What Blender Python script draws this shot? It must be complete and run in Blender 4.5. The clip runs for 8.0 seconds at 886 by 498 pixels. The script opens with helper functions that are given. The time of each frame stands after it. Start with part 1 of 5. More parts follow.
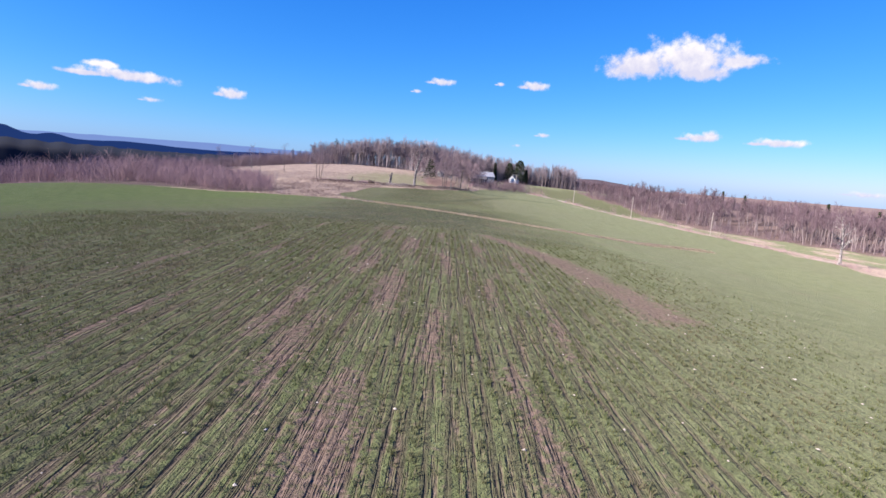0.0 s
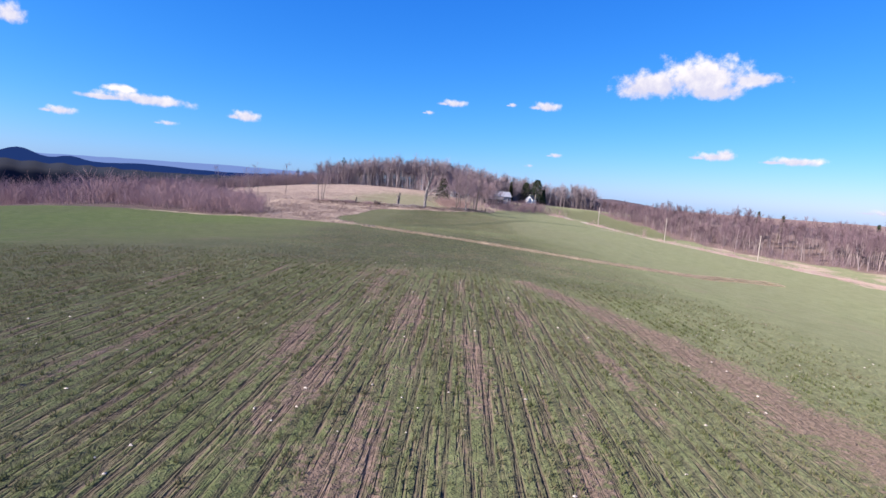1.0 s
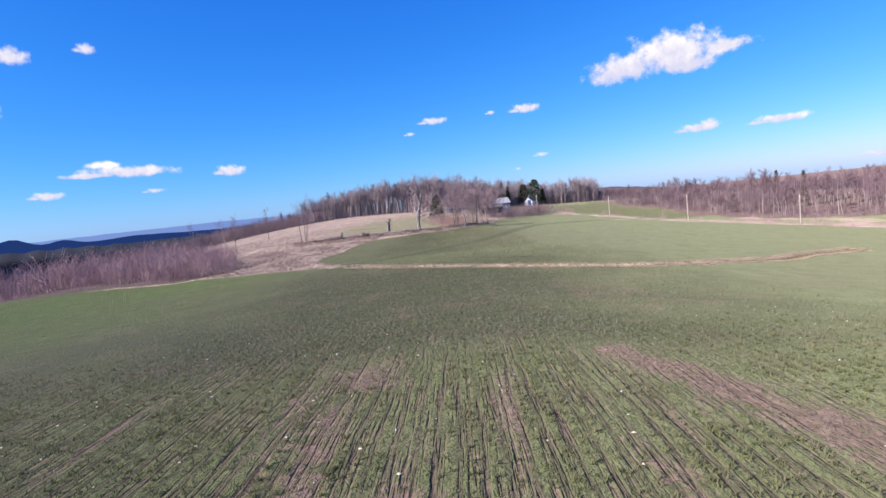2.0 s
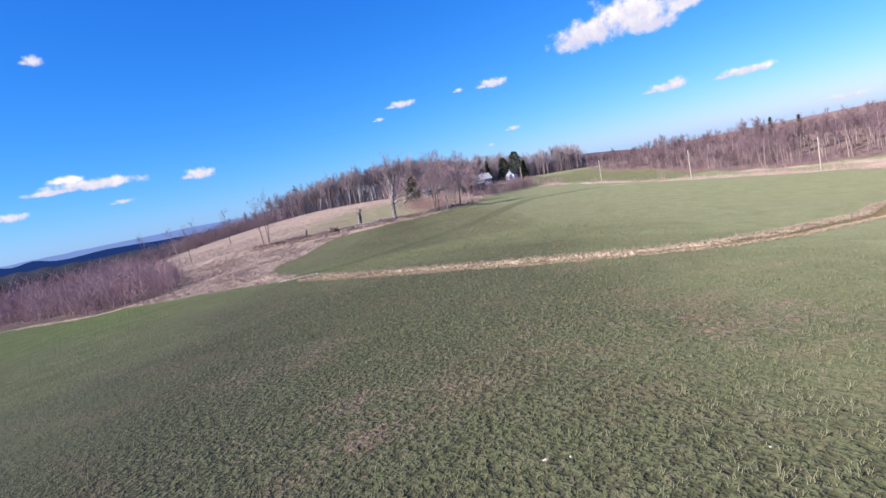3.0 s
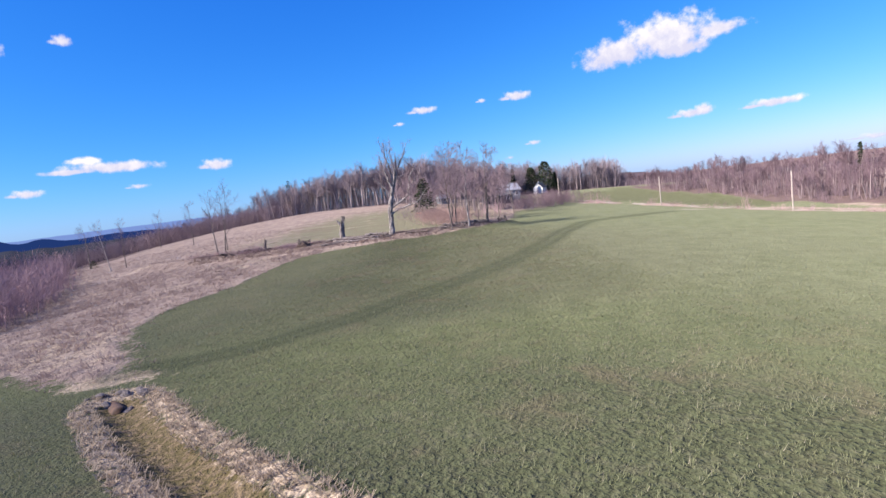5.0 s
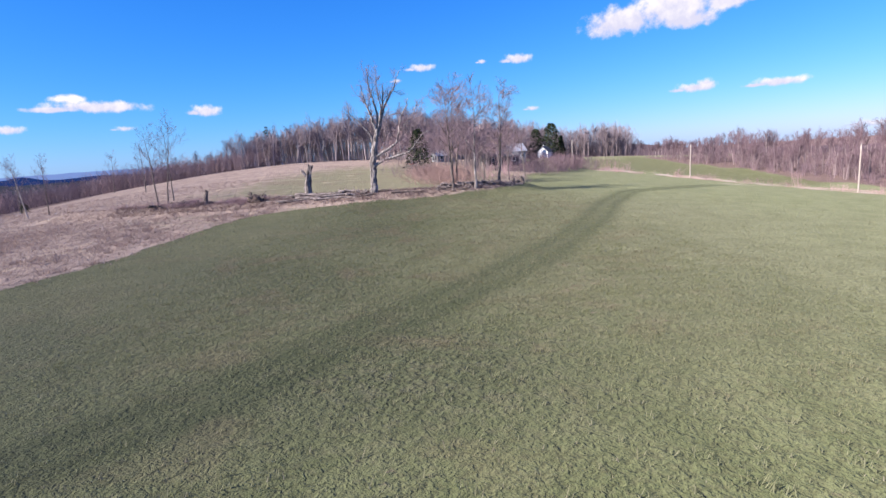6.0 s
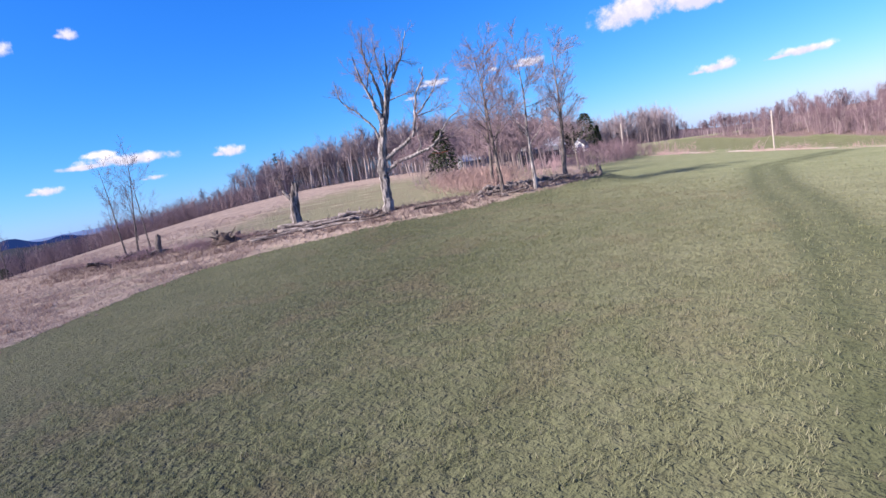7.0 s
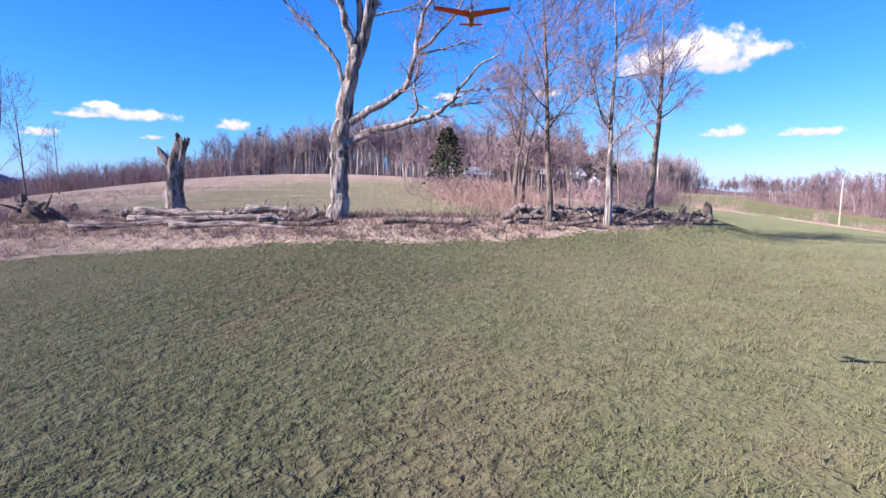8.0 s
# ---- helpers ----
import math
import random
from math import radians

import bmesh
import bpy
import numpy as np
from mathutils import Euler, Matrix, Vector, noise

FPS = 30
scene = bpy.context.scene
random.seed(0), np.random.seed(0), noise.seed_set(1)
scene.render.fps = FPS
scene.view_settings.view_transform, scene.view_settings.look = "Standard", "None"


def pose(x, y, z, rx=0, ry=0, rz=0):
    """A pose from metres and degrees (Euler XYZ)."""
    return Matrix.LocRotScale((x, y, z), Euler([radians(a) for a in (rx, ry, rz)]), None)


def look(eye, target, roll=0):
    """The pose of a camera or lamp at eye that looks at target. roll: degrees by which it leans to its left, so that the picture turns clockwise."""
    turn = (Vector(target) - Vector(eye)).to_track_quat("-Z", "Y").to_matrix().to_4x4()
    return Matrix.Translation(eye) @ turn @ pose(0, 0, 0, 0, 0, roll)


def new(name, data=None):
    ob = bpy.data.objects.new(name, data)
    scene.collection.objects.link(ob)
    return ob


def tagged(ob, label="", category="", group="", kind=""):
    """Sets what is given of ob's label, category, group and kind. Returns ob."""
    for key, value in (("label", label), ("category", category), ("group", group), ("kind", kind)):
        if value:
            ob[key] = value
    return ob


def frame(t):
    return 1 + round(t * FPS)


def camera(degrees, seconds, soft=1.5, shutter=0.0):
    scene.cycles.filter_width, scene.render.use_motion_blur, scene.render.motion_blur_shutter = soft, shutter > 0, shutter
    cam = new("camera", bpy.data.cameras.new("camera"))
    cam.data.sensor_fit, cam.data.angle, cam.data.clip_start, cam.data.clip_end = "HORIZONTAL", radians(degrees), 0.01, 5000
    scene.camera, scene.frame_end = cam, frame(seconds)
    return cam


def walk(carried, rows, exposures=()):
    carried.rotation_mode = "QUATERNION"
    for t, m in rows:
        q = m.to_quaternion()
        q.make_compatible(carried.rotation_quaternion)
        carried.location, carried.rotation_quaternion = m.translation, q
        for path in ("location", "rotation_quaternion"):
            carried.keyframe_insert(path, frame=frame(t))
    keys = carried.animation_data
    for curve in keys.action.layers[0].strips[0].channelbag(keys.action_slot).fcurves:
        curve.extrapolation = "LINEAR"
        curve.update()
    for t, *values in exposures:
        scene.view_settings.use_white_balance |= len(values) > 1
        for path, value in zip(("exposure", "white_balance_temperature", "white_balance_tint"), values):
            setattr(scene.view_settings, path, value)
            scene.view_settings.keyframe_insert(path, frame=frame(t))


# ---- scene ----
cam = camera(78.3, 8.0, soft=1.5)
PATH = [
    (0, (-0.247, -0.159, 6.857), (-0.247, 1.819, 6.559), 4.5),
    (0.5, (-0.425, 9.607, 6.672), (-0.405, 11.594, 6.443), 1.0),
    (1, (-0.924, 19.408, 6.405), (-0.975, 21.394, 6.177), 4.2),
    (1.5, (-1.17, 29.243, 6.258), (-1.27, 31.234, 6.105), -6.0),
    (1.7, (-1.24, 33.139, 6.198), (-1.315, 35.133, 6.056), -4.2),
    (2.8, (-1.915, 54.2, 5.847), (-1.923, 56.181, 5.574), -13.9),
    (3, (-1.939, 58.07, 5.765), (-1.944, 60.056, 5.526), -11.4),
    (3.5, (-1.739, 67.882, 5.593), (-1.694, 69.869, 5.367), -8.7),
    (4, (-1.684, 77.651, 5.478), (-1.649, 79.638, 5.254), -2.7),
    (4.5, (-1.893, 87.38, 5.398), (-1.851, 89.366, 5.167), 8.0),
    (5, (-2.288, 97.046, 5.192), (-2.326, 99.035, 4.991), -7.0),
    (5.2, (-2.478, 101.059, 5.004), (-2.457, 103.041, 4.738), -1.9),
    (6.3, (-3.828, 124.004, 3.242), (-3.847, 125.975, 2.901), -4.0),
    (6.5, (-4.142, 128.201, 2.943), (-4.158, 130.182, 2.674), -1.2),
    (7, (-5.05, 138.649, 2.301), (-5.172, 140.626, 2.02), -10.3),
    (7.5, (-5.375, 148.95, 1.734), (-5.408, 150.934, 1.479), -5.6),
    (8, (-6.072, 159.154, 1.339), (-6.14, 161.139, 1.102), 0.2),
]
walk(cam, [(t, look(eye, target, roll)) for t, eye, target, roll in PATH], exposures=[(0.0, 1.52, 6650, 16), (6.5, 1.58, 6650, 17), (7.0, 1.66, 6650, 19), (7.5, 1.84, 6650, 21), (8.0, 1.80, 6650, 21)])

# ---- sky, sun ----
SUN_ELEVATION, SHADE_ANGLE = 33.0, 25.0   # the shadows fall along +x, turned this much towards +y
world = bpy.data.worlds.new("sky")
scene.world = world
world.use_nodes = True
wt = world.node_tree
wt.nodes.clear()
w_out = wt.nodes.new("ShaderNodeOutputWorld")
w_bg = wt.nodes.new("ShaderNodeBackground")
w_sky = wt.nodes.new("ShaderNodeTexSky")
w_sky.sky_type = "NISHITA"
w_sky.sun_disc = False
w_sky.sun_elevation = radians(SUN_ELEVATION)
w_sky.sun_rotation = radians(270 - SHADE_ANGLE)
w_sky.altitude = 400
w_sky.air_density, w_sky.dust_density, w_sky.ozone_density = 1.0, 0.3, 1.0
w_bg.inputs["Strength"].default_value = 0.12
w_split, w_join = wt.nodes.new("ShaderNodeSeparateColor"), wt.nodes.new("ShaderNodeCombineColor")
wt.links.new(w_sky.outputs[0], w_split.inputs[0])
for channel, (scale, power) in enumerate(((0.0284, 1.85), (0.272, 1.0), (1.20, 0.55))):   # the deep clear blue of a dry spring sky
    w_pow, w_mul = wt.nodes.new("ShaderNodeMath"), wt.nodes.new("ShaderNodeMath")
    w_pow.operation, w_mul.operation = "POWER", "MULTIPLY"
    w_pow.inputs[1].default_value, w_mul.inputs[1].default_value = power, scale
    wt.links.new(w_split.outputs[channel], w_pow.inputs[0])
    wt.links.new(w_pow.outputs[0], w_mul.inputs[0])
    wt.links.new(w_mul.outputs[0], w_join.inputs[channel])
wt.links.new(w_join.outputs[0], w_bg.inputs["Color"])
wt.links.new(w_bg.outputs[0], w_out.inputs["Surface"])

sun_data = bpy.data.lights.new("sun", "SUN")
sun_data.energy, sun_data.angle, sun_data.color = 5.0, radians(0.53), (1.0, 0.94, 0.85)
sun = new("sun", sun_data)
_a, _e = radians(SHADE_ANGLE), radians(SUN_ELEVATION)
_d = Vector((math.cos(_a) * math.cos(_e), math.sin(_a) * math.cos(_e), -math.sin(_e)))
sun.matrix_world = Matrix.Translation((-60, 60, 90)) @ _d.to_track_quat("-Z", "Y").to_matrix().to_4x4()

# ---- materials ----


class Nodes:
    """A small writer of node materials."""

    def __init__(self, name, roughness=0.9, metallic=0.0, specular=0.3):
        self.mat = bpy.data.materials.new(name)
        self.mat.use_nodes = True
        self.tree = self.mat.node_tree
        self.bsdf = self.tree.nodes["Principled BSDF"]
        self.bsdf.inputs["Roughness"].default_value = roughness
        self.bsdf.inputs["Metallic"].default_value = metallic
        self.bsdf.inputs["Specular IOR Level"].default_value = specular
        self.bsdf.inputs["Diffuse Roughness"].default_value = 1.0 if roughness > 0.7 else 0.0
        self.coord = self.tree.nodes.new("ShaderNodeTexCoord").outputs["Object"]

    def put(self, socket, value):
        if isinstance(value, (int, float)):
            socket.default_value = value
        elif isinstance(value, tuple):
            socket.default_value = value if len(value) != 3 or socket.type == "VECTOR" else (*value, 1.0)
        else:
            self.tree.links.new(value, socket)

    def noise(self, scale, detail=4.0, rough=0.55, stretch=None, distortion=0.0):
        n = self.tree.nodes.new("ShaderNodeTexNoise")
        n.inputs["Scale"].default_value, n.inputs["Detail"].default_value = scale, detail
        n.inputs["Roughness"].default_value, n.inputs["Distortion"].default_value = rough, distortion
        vec = self.coord
        if stretch:
            m = self.tree.nodes.new("ShaderNodeMapping")
            m.inputs["Scale"].default_value = stretch
            self.tree.links.new(vec, m.inputs["Vector"])
            vec = m.outputs[0]
        self.tree.links.new(vec, n.inputs["Vector"])
        return n.outputs["Fac"]

    def attr(self, name):
        n = self.tree.nodes.new("ShaderNodeAttribute")
        n.attribute_name = name
        return n.outputs["Fac"]

    def math(self, op, a, b=0.0, clamp=False):
        n = self.tree.nodes.new("ShaderNodeMath")
        n.operation, n.use_clamp = op, clamp
        self.put(n.inputs[0], a)
        self.put(n.inputs[1], b)
        return n.outputs[0]

    def step(self, value, low, high, out_low=0.0, out_high=1.0):
        n = self.tree.nodes.new("ShaderNodeMapRange")
        n.interpolation_type = "SMOOTHSTEP"
        for key, v in (("Value", value), ("From Min", low), ("From Max", high), ("To Min", out_low), ("To Max", out_high)):
            self.put(n.inputs[key], v)
        return n.outputs[0]

    def mix(self, fac, a, b, blend="MIX"):
        n = self.tree.nodes.new("ShaderNodeMix")
        n.data_type, n.blend_type = "RGBA", blend
        self.put(n.inputs[0], fac)
        self.put(n.inputs[6], a)
        self.put(n.inputs[7], b)
        return n.outputs[2]

    def island(self):
        return self.tree.nodes.new("ShaderNodeNewGeometry").outputs["Random Per Island"]

    def each(self):
        return self.tree.nodes.new("ShaderNodeObjectInfo").outputs["Random"]

    def bump(self, height, strength, distance):
        n = self.tree.nodes.new("ShaderNodeBump")
        n.inputs["Strength"].default_value, n.inputs["Distance"].default_value = strength, distance
        self.tree.links.new(height, n.inputs["Height"])
        self.tree.links.new(n.outputs[0], self.bsdf.inputs["Normal"])

    def colour(self, value):
        self.put(self.bsdf.inputs["Base Color"], value)
        return self.mat


def simple(name, a, b, scale, roughness=0.85, metallic=0.0, stretch=None, bump=0.0, distance=0.01, specular=0.3):
    """Two tones mixed by noise at two scales, with a fine relief."""
    n = Nodes(name, roughness, metallic, specular)
    big, fine = n.noise(scale, 3, stretch=stretch), n.noise(scale * 7, 4, stretch=stretch)
    col = n.mix(n.step(big, 0.35, 0.65), a, b)
    dark = tuple(v * 0.72 for v in a)
    col = n.mix(n.step(fine, 0.5, 0.75, 0.0, 0.7), col, dark)
    if bump:
        n.bump(fine, bump, distance)
    return n.colour(col)


def ground_material():
    n = Nodes("field_ground", 0.95, specular=0.15)
    wide, mid, fine, grit = n.noise(0.035, 3), n.noise(0.5, 4), n.noise(4.0, 5, 0.6), n.noise(17.0, 4, 0.65)
    streak = n.noise(1.0, 4, 0.6, stretch=(2.6, 0.16, 1.0))
    drill = n.noise(1.0, 3, 0.6, stretch=(6.5, 0.35, 1.0))
    lush = n.attr("lush")
    green = n.mix(n.step(mid, 0.3, 0.7), n.mix(lush, (0.078, 0.080, 0.043), (0.068, 0.106, 0.026)), n.mix(lush, (0.112, 0.113, 0.066), (0.104, 0.140, 0.042)))
    green = n.mix(n.step(wide, 0.35, 0.7, 0.0, 0.5), green, (0.092, 0.094, 0.052))
    green = n.mix(n.step(fine, 0.5, 0.72, 0.0, 0.4), green, (0.112, 0.105, 0.062))
    # Paler towards +x: the brighter light and haze there, put into the colour.
    green = n.mix(n.math("MULTIPLY", n.attr("pale"), n.step(mid, 0.1, 0.8, 0.45, 0.9)), green, (0.170, 0.180, 0.112))
    clump = n.tree.nodes.new("ShaderNodeTexVoronoi")
    clump.feature, clump.inputs["Scale"].default_value = "F1", 4.6
    warp = n.tree.nodes.new("ShaderNodeVectorMath")
    warp.operation = "ADD"
    n.tree.links.new(n.coord, warp.inputs[0])
    n.tree.links.new(n.math("MULTIPLY", n.noise(1.7, 4, 0.6), 1.4), warp.inputs[1])
    n.tree.links.new(warp.outputs[0], clump.inputs["Vector"])
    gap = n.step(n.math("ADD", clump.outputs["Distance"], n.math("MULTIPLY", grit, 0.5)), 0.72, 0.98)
    # Gaps between clumps: dark thatch, with their shade put into the colour.
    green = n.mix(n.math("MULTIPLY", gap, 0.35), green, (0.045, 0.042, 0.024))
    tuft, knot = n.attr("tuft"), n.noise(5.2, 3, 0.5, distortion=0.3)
    turf = n.mix(n.step(grit, 0.35, 0.65), (0.045, 0.053, 0.026), (0.072, 0.081, 0.043))
    turf = n.mix(n.step(n.noise(1.9, 4, 0.6), 0.45, 0.7, 0.0, 0.6), turf, (0.092, 0.089, 0.058))
    turf = n.mix(n.step(n.noise(0.28, 4, 0.6, distortion=0.6), 0.50, 0.66, 0.0, 0.5), turf, (0.098, 0.076, 0.051))
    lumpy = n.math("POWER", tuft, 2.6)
    # Shade in the hollows between grass lumps, put into the turf colour.
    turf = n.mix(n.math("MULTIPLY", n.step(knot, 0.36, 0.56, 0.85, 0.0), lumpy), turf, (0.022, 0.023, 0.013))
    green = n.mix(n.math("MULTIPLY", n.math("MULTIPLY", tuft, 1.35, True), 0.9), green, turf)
    soil = n.mix(n.step(fine, 0.35, 0.7), (0.100, 0.066, 0.057), (0.165, 0.117, 0.099))
    soil = n.mix(n.step(grit, 0.58, 0.75, 0.0, 0.6), soil, (0.21, 0.165, 0.13))
    rows = n.math("MULTIPLY", n.attr("rows"), n.step(n.math("ADD", n.math("MULTIPLY", drill, 0.6), n.math("MULTIPLY", streak, 0.5)), 0.52, 0.68))
    col = n.mix(n.math("MULTIPLY", rows, 0.75), green, soil)
    across = n.tree.nodes.new("ShaderNodeSeparateXYZ")
    n.tree.links.new(n.coord, across.inputs[0])
    wave = n.math("COSINE", n.math("MULTIPLY", across.outputs[0], 2 * math.pi / 0.55), 0.0)
    wave = n.math("SUBTRACT", n.math("MULTIPLY", n.math("SUBTRACT", drill, 0.35), 1.6), wave)
    furrow = n.math("MULTIPLY", n.attr("rows"), n.step(wave, 0.35, 1.0))
    # Furrow lines: dark soil and the shade between rows, in one colour.
    col = n.mix(n.math("MULTIPLY", furrow, 0.5), col, (0.050, 0.039, 0.031))
    bare = n.math("ADD", n.attr("soil"), n.math("MULTIPLY", n.math("SUBTRACT", fine, 0.5), 1.5))
    bare = n.math("ADD", bare, n.math("MULTIPLY", n.math("SUBTRACT", mid, 0.5), 1.0))
    col = n.mix(n.math("MULTIPLY", n.step(bare, 0.35, 0.85), 0.85), col, soil)
    hay = n.mix(n.step(n.noise(0.8, 5, 0.65, stretch=(1.0, 0.45, 1.0)), 0.3, 0.7), (0.215, 0.163, 0.140), (0.315, 0.248, 0.208))
    hay = n.mix(n.step(n.math("ADD", mid, n.math("MULTIPLY", n.attr("mown"), 0.85)), 0.62, 1.05), hay, (0.162, 0.155, 0.098))
    hay = n.mix(n.step(grit, 0.55, 0.8, 0.0, 0.55), hay, (0.12, 0.085, 0.065))
    lodged = n.noise(0.16, 5, 0.62, stretch=(0.55, 1.8, 1.0), distortion=1.2)
    hay = n.mix(n.step(lodged, 0.52, 0.66, 0.0, 0.65), hay, (0.145, 0.102, 0.084))
    hay = n.mix(n.step(lodged, 0.30, 0.42, 0.6, 0.0), hay, (0.40, 0.325, 0.24))
    jag = n.math("ADD", n.math("MULTIPLY", n.math("SUBTRACT", fine, 0.5), 0.9), n.math("MULTIPLY", n.math("SUBTRACT", mid, 0.5), 0.9))
    col = n.mix(n.step(n.math("ADD", n.attr("hay"), jag), 0.35, 0.65), col, hay)
    olive = n.mix(n.step(fine, 0.4, 0.65), (0.090, 0.074, 0.032), (0.175, 0.130, 0.080))
    col = n.mix(n.step(n.math("ADD", n.attr("ditch"), jag), 0.35, 0.65), col, olive)
    dry = n.mix(n.step(fine, 0.35, 0.7), (0.31, 0.245, 0.178), (0.43, 0.35, 0.265))
    col = n.mix(n.step(n.math("ADD", n.attr("dry"), jag), 0.35, 0.7), col, dry)
    col = n.mix(n.math("MULTIPLY", n.attr("track"), n.step(mid, 0.2, 0.6, 0.45, 0.95)), col, (0.026, 0.034, 0.015))
    litter = n.mix(n.step(mid, 0.3, 0.7), (0.088, 0.061, 0.057), (0.130, 0.092, 0.084))
    col = n.mix(n.step(n.math("ADD", n.attr("litter"), jag), 0.35, 0.65), col, litter)
    road = n.mix(n.step(fine, 0.4, 0.7), (0.24, 0.21, 0.185), (0.34, 0.30, 0.26))
    col = n.mix(n.step(n.attr("road"), 0.4, 0.6), col, road)
    height = n.math("ADD", n.math("MULTIPLY", fine, 0.7), n.math("ADD", n.math("MULTIPLY", grit, 0.35), n.math("MULTIPLY", rows, -0.9)))
    height = n.math("SUBTRACT", height, n.math("MULTIPLY", clump.outputs["Distance"], 0.5))
    height = n.math("ADD", height, n.math("MULTIPLY", n.math("MULTIPLY", lumpy, n.step(knot, 0.3, 0.7)), 1.1))
    swath = n.noise(0.9, 4, 0.6, stretch=(1.0, 0.4, 1.0), distortion=0.8)
    height = n.math("ADD", height, n.math("MULTIPLY", n.math("MULTIPLY", n.attr("hay"), swath), 3.2))
    height = n.math("MULTIPLY", height, n.math("SUBTRACT", 1.0, n.math("MULTIPLY", tuft, 0.5)))
    n.bump(height, 1.0, 0.17)
    return n.colour(col)


def blade_material(name, a, b, c, patch=0.3):
    """Grass blades: light passes through them."""
    n = Nodes(name, 0.75, specular=0.2)
    r = n.island()
    col = n.mix(n.step(r, 0.1, 0.6), a, b)
    col = n.mix(n.step(r, 0.78, 0.95), col, c)
    col = n.mix(n.step(n.noise(4.5, 4), 0.42, 0.62, 0.0, patch), col, tuple(v * 0.5 for v in a))
    col = n.mix(n.step(n.noise(0.12, 3), 0.35, 0.7, 0.0, 0.45), col, c)
    col = n.mix(n.step(n.noise(0.28, 4, 0.6, distortion=0.6), 0.50, 0.66, 0.0, 0.4), col, (c[0] * 0.8, c[1] * 0.68, c[2] * 0.72))
    n.colour(col)
    through_, both = n.tree.nodes.new("ShaderNodeBsdfTranslucent"), n.tree.nodes.new("ShaderNodeMixShader")
    both.inputs[0].default_value = 0.3
    n.tree.links.new(col, through_.inputs["Color"])
    n.tree.links.new(n.bsdf.outputs[0], both.inputs[1])
    n.tree.links.new(through_.outputs[0], both.inputs[2])
    n.tree.links.new(both.outputs[0], n.tree.nodes["Material Output"].inputs["Surface"])
    return n.mat


def bark_material(name, light, dark, stretch=(1.0, 1.0, 0.22), scale=5.0, depth=0.03, split=0.5, blotch=0.55):
    n = Nodes(name, 0.92, specular=0.15)
    ridges = n.noise(scale, 6, 0.65, stretch=stretch, distortion=0.4)
    blot = n.noise(scale * 0.25, 4)
    col = n.mix(n.step(ridges, split - 0.12, split + 0.12), dark, light)
    col = n.mix(n.step(blot, 0.48, 0.66, 0.0, blotch), col, tuple(v * 0.45 for v in light))
    n.bump(ridges, 0.8, depth)
    return n.colour(col)


def wood_stuff(name, a, b):
    n = Nodes(name, 0.95, specular=0.1)
    col = n.mix(n.island(), a, b)
    return n.colour(n.mix(n.step(n.noise(0.05, 3), 0.35, 0.65, 0.0, 0.5), col, tuple(v * 0.7 for v in a)))


M_EARTH = simple("clotted_earth", (0.13, 0.092, 0.08), (0.075, 0.054, 0.05), 3.0, 0.95, bump=0.8, distance=0.06)
M_RUST = simple("rusty_steel", (0.115, 0.066, 0.046), (0.065, 0.042, 0.034), 3.0, 0.85, bump=0.4)
M_GROUND = ground_material()
M_BLADE = blade_material("grass_blade", (0.068, 0.090, 0.027), (0.115, 0.130, 0.052), (0.19, 0.165, 0.108), 0.3)
M_SWARD = blade_material("sward_blade", (0.128, 0.146, 0.068), (0.190, 0.204, 0.110), (0.255, 0.234, 0.172), 0.4)
M_OLIVE = blade_material("olive_blade", (0.132, 0.148, 0.068), (0.186, 0.198, 0.106), (0.224, 0.210, 0.145), 0.45)
M_PALE = blade_material("pale_straw_blade", (0.33, 0.268, 0.20), (0.44, 0.37, 0.285), (0.25, 0.19, 0.145))
M_STRAW = blade_material("straw_blade", (0.262, 0.194, 0.176), (0.355, 0.278, 0.246), (0.20, 0.146, 0.134))
M_BANK = blade_material("bank_straw_blade", (0.20, 0.142, 0.136), (0.28, 0.208, 0.196), (0.115, 0.08, 0.078))
M_DEAD = bark_material("bleached_dead_wood", (0.41, 0.37, 0.36), (0.055, 0.047, 0.047), stretch=(1.0, 1.0, 0.16), scale=6.0, depth=0.05, split=0.50, blotch=0.7)
M_LOG = bark_material("bleached_log_wood", (0.38, 0.325, 0.305), (0.06, 0.047, 0.045), stretch=(0.2, 1.0, 1.0), scale=6.0, depth=0.035)
M_SNAG = bark_material("rotting_stump_wood", (0.22, 0.18, 0.165), (0.05, 0.04, 0.038), scale=7.0, depth=0.04)
M_STEM = bark_material("broken_stem_wood", (0.36, 0.315, 0.30), (0.06, 0.05, 0.048), scale=6.0, depth=0.05, blotch=0.8)
M_BARK = bark_material("grey_bark", (0.24, 0.20, 0.182), (0.07, 0.057, 0.054), scale=9.0, depth=0.02)
M_BIRCH = bark_material("pale_birch_bark", (0.52, 0.46, 0.42), (0.24, 0.20, 0.18), stretch=(0.4, 0.4, 1.4), scale=6.0, depth=0.005)
M_TWIG = wood_stuff("reddish_twigs", (0.282, 0.208, 0.226), (0.198, 0.146, 0.163))
# The mauve of haze and skylight is mixed into these far twig tones.
M_WOODS = wood_stuff("far_bare_twigs", (0.285, 0.235, 0.258), (0.20, 0.163, 0.186))
M_VALLEY = wood_stuff("valley_bare_twigs", (0.175, 0.120, 0.140), (0.112, 0.076, 0.092))
M_VTRUNK = wood_stuff("valley_trunks", (0.32, 0.262, 0.262), (0.13, 0.098, 0.108))
M_TRUNKS = wood_stuff("far_pale_trunks", (0.47, 0.395, 0.39), (0.27, 0.22, 0.228))
M_BRUSH = wood_stuff("brush_stems", (0.40, 0.275, 0.29), (0.28, 0.19, 0.205))
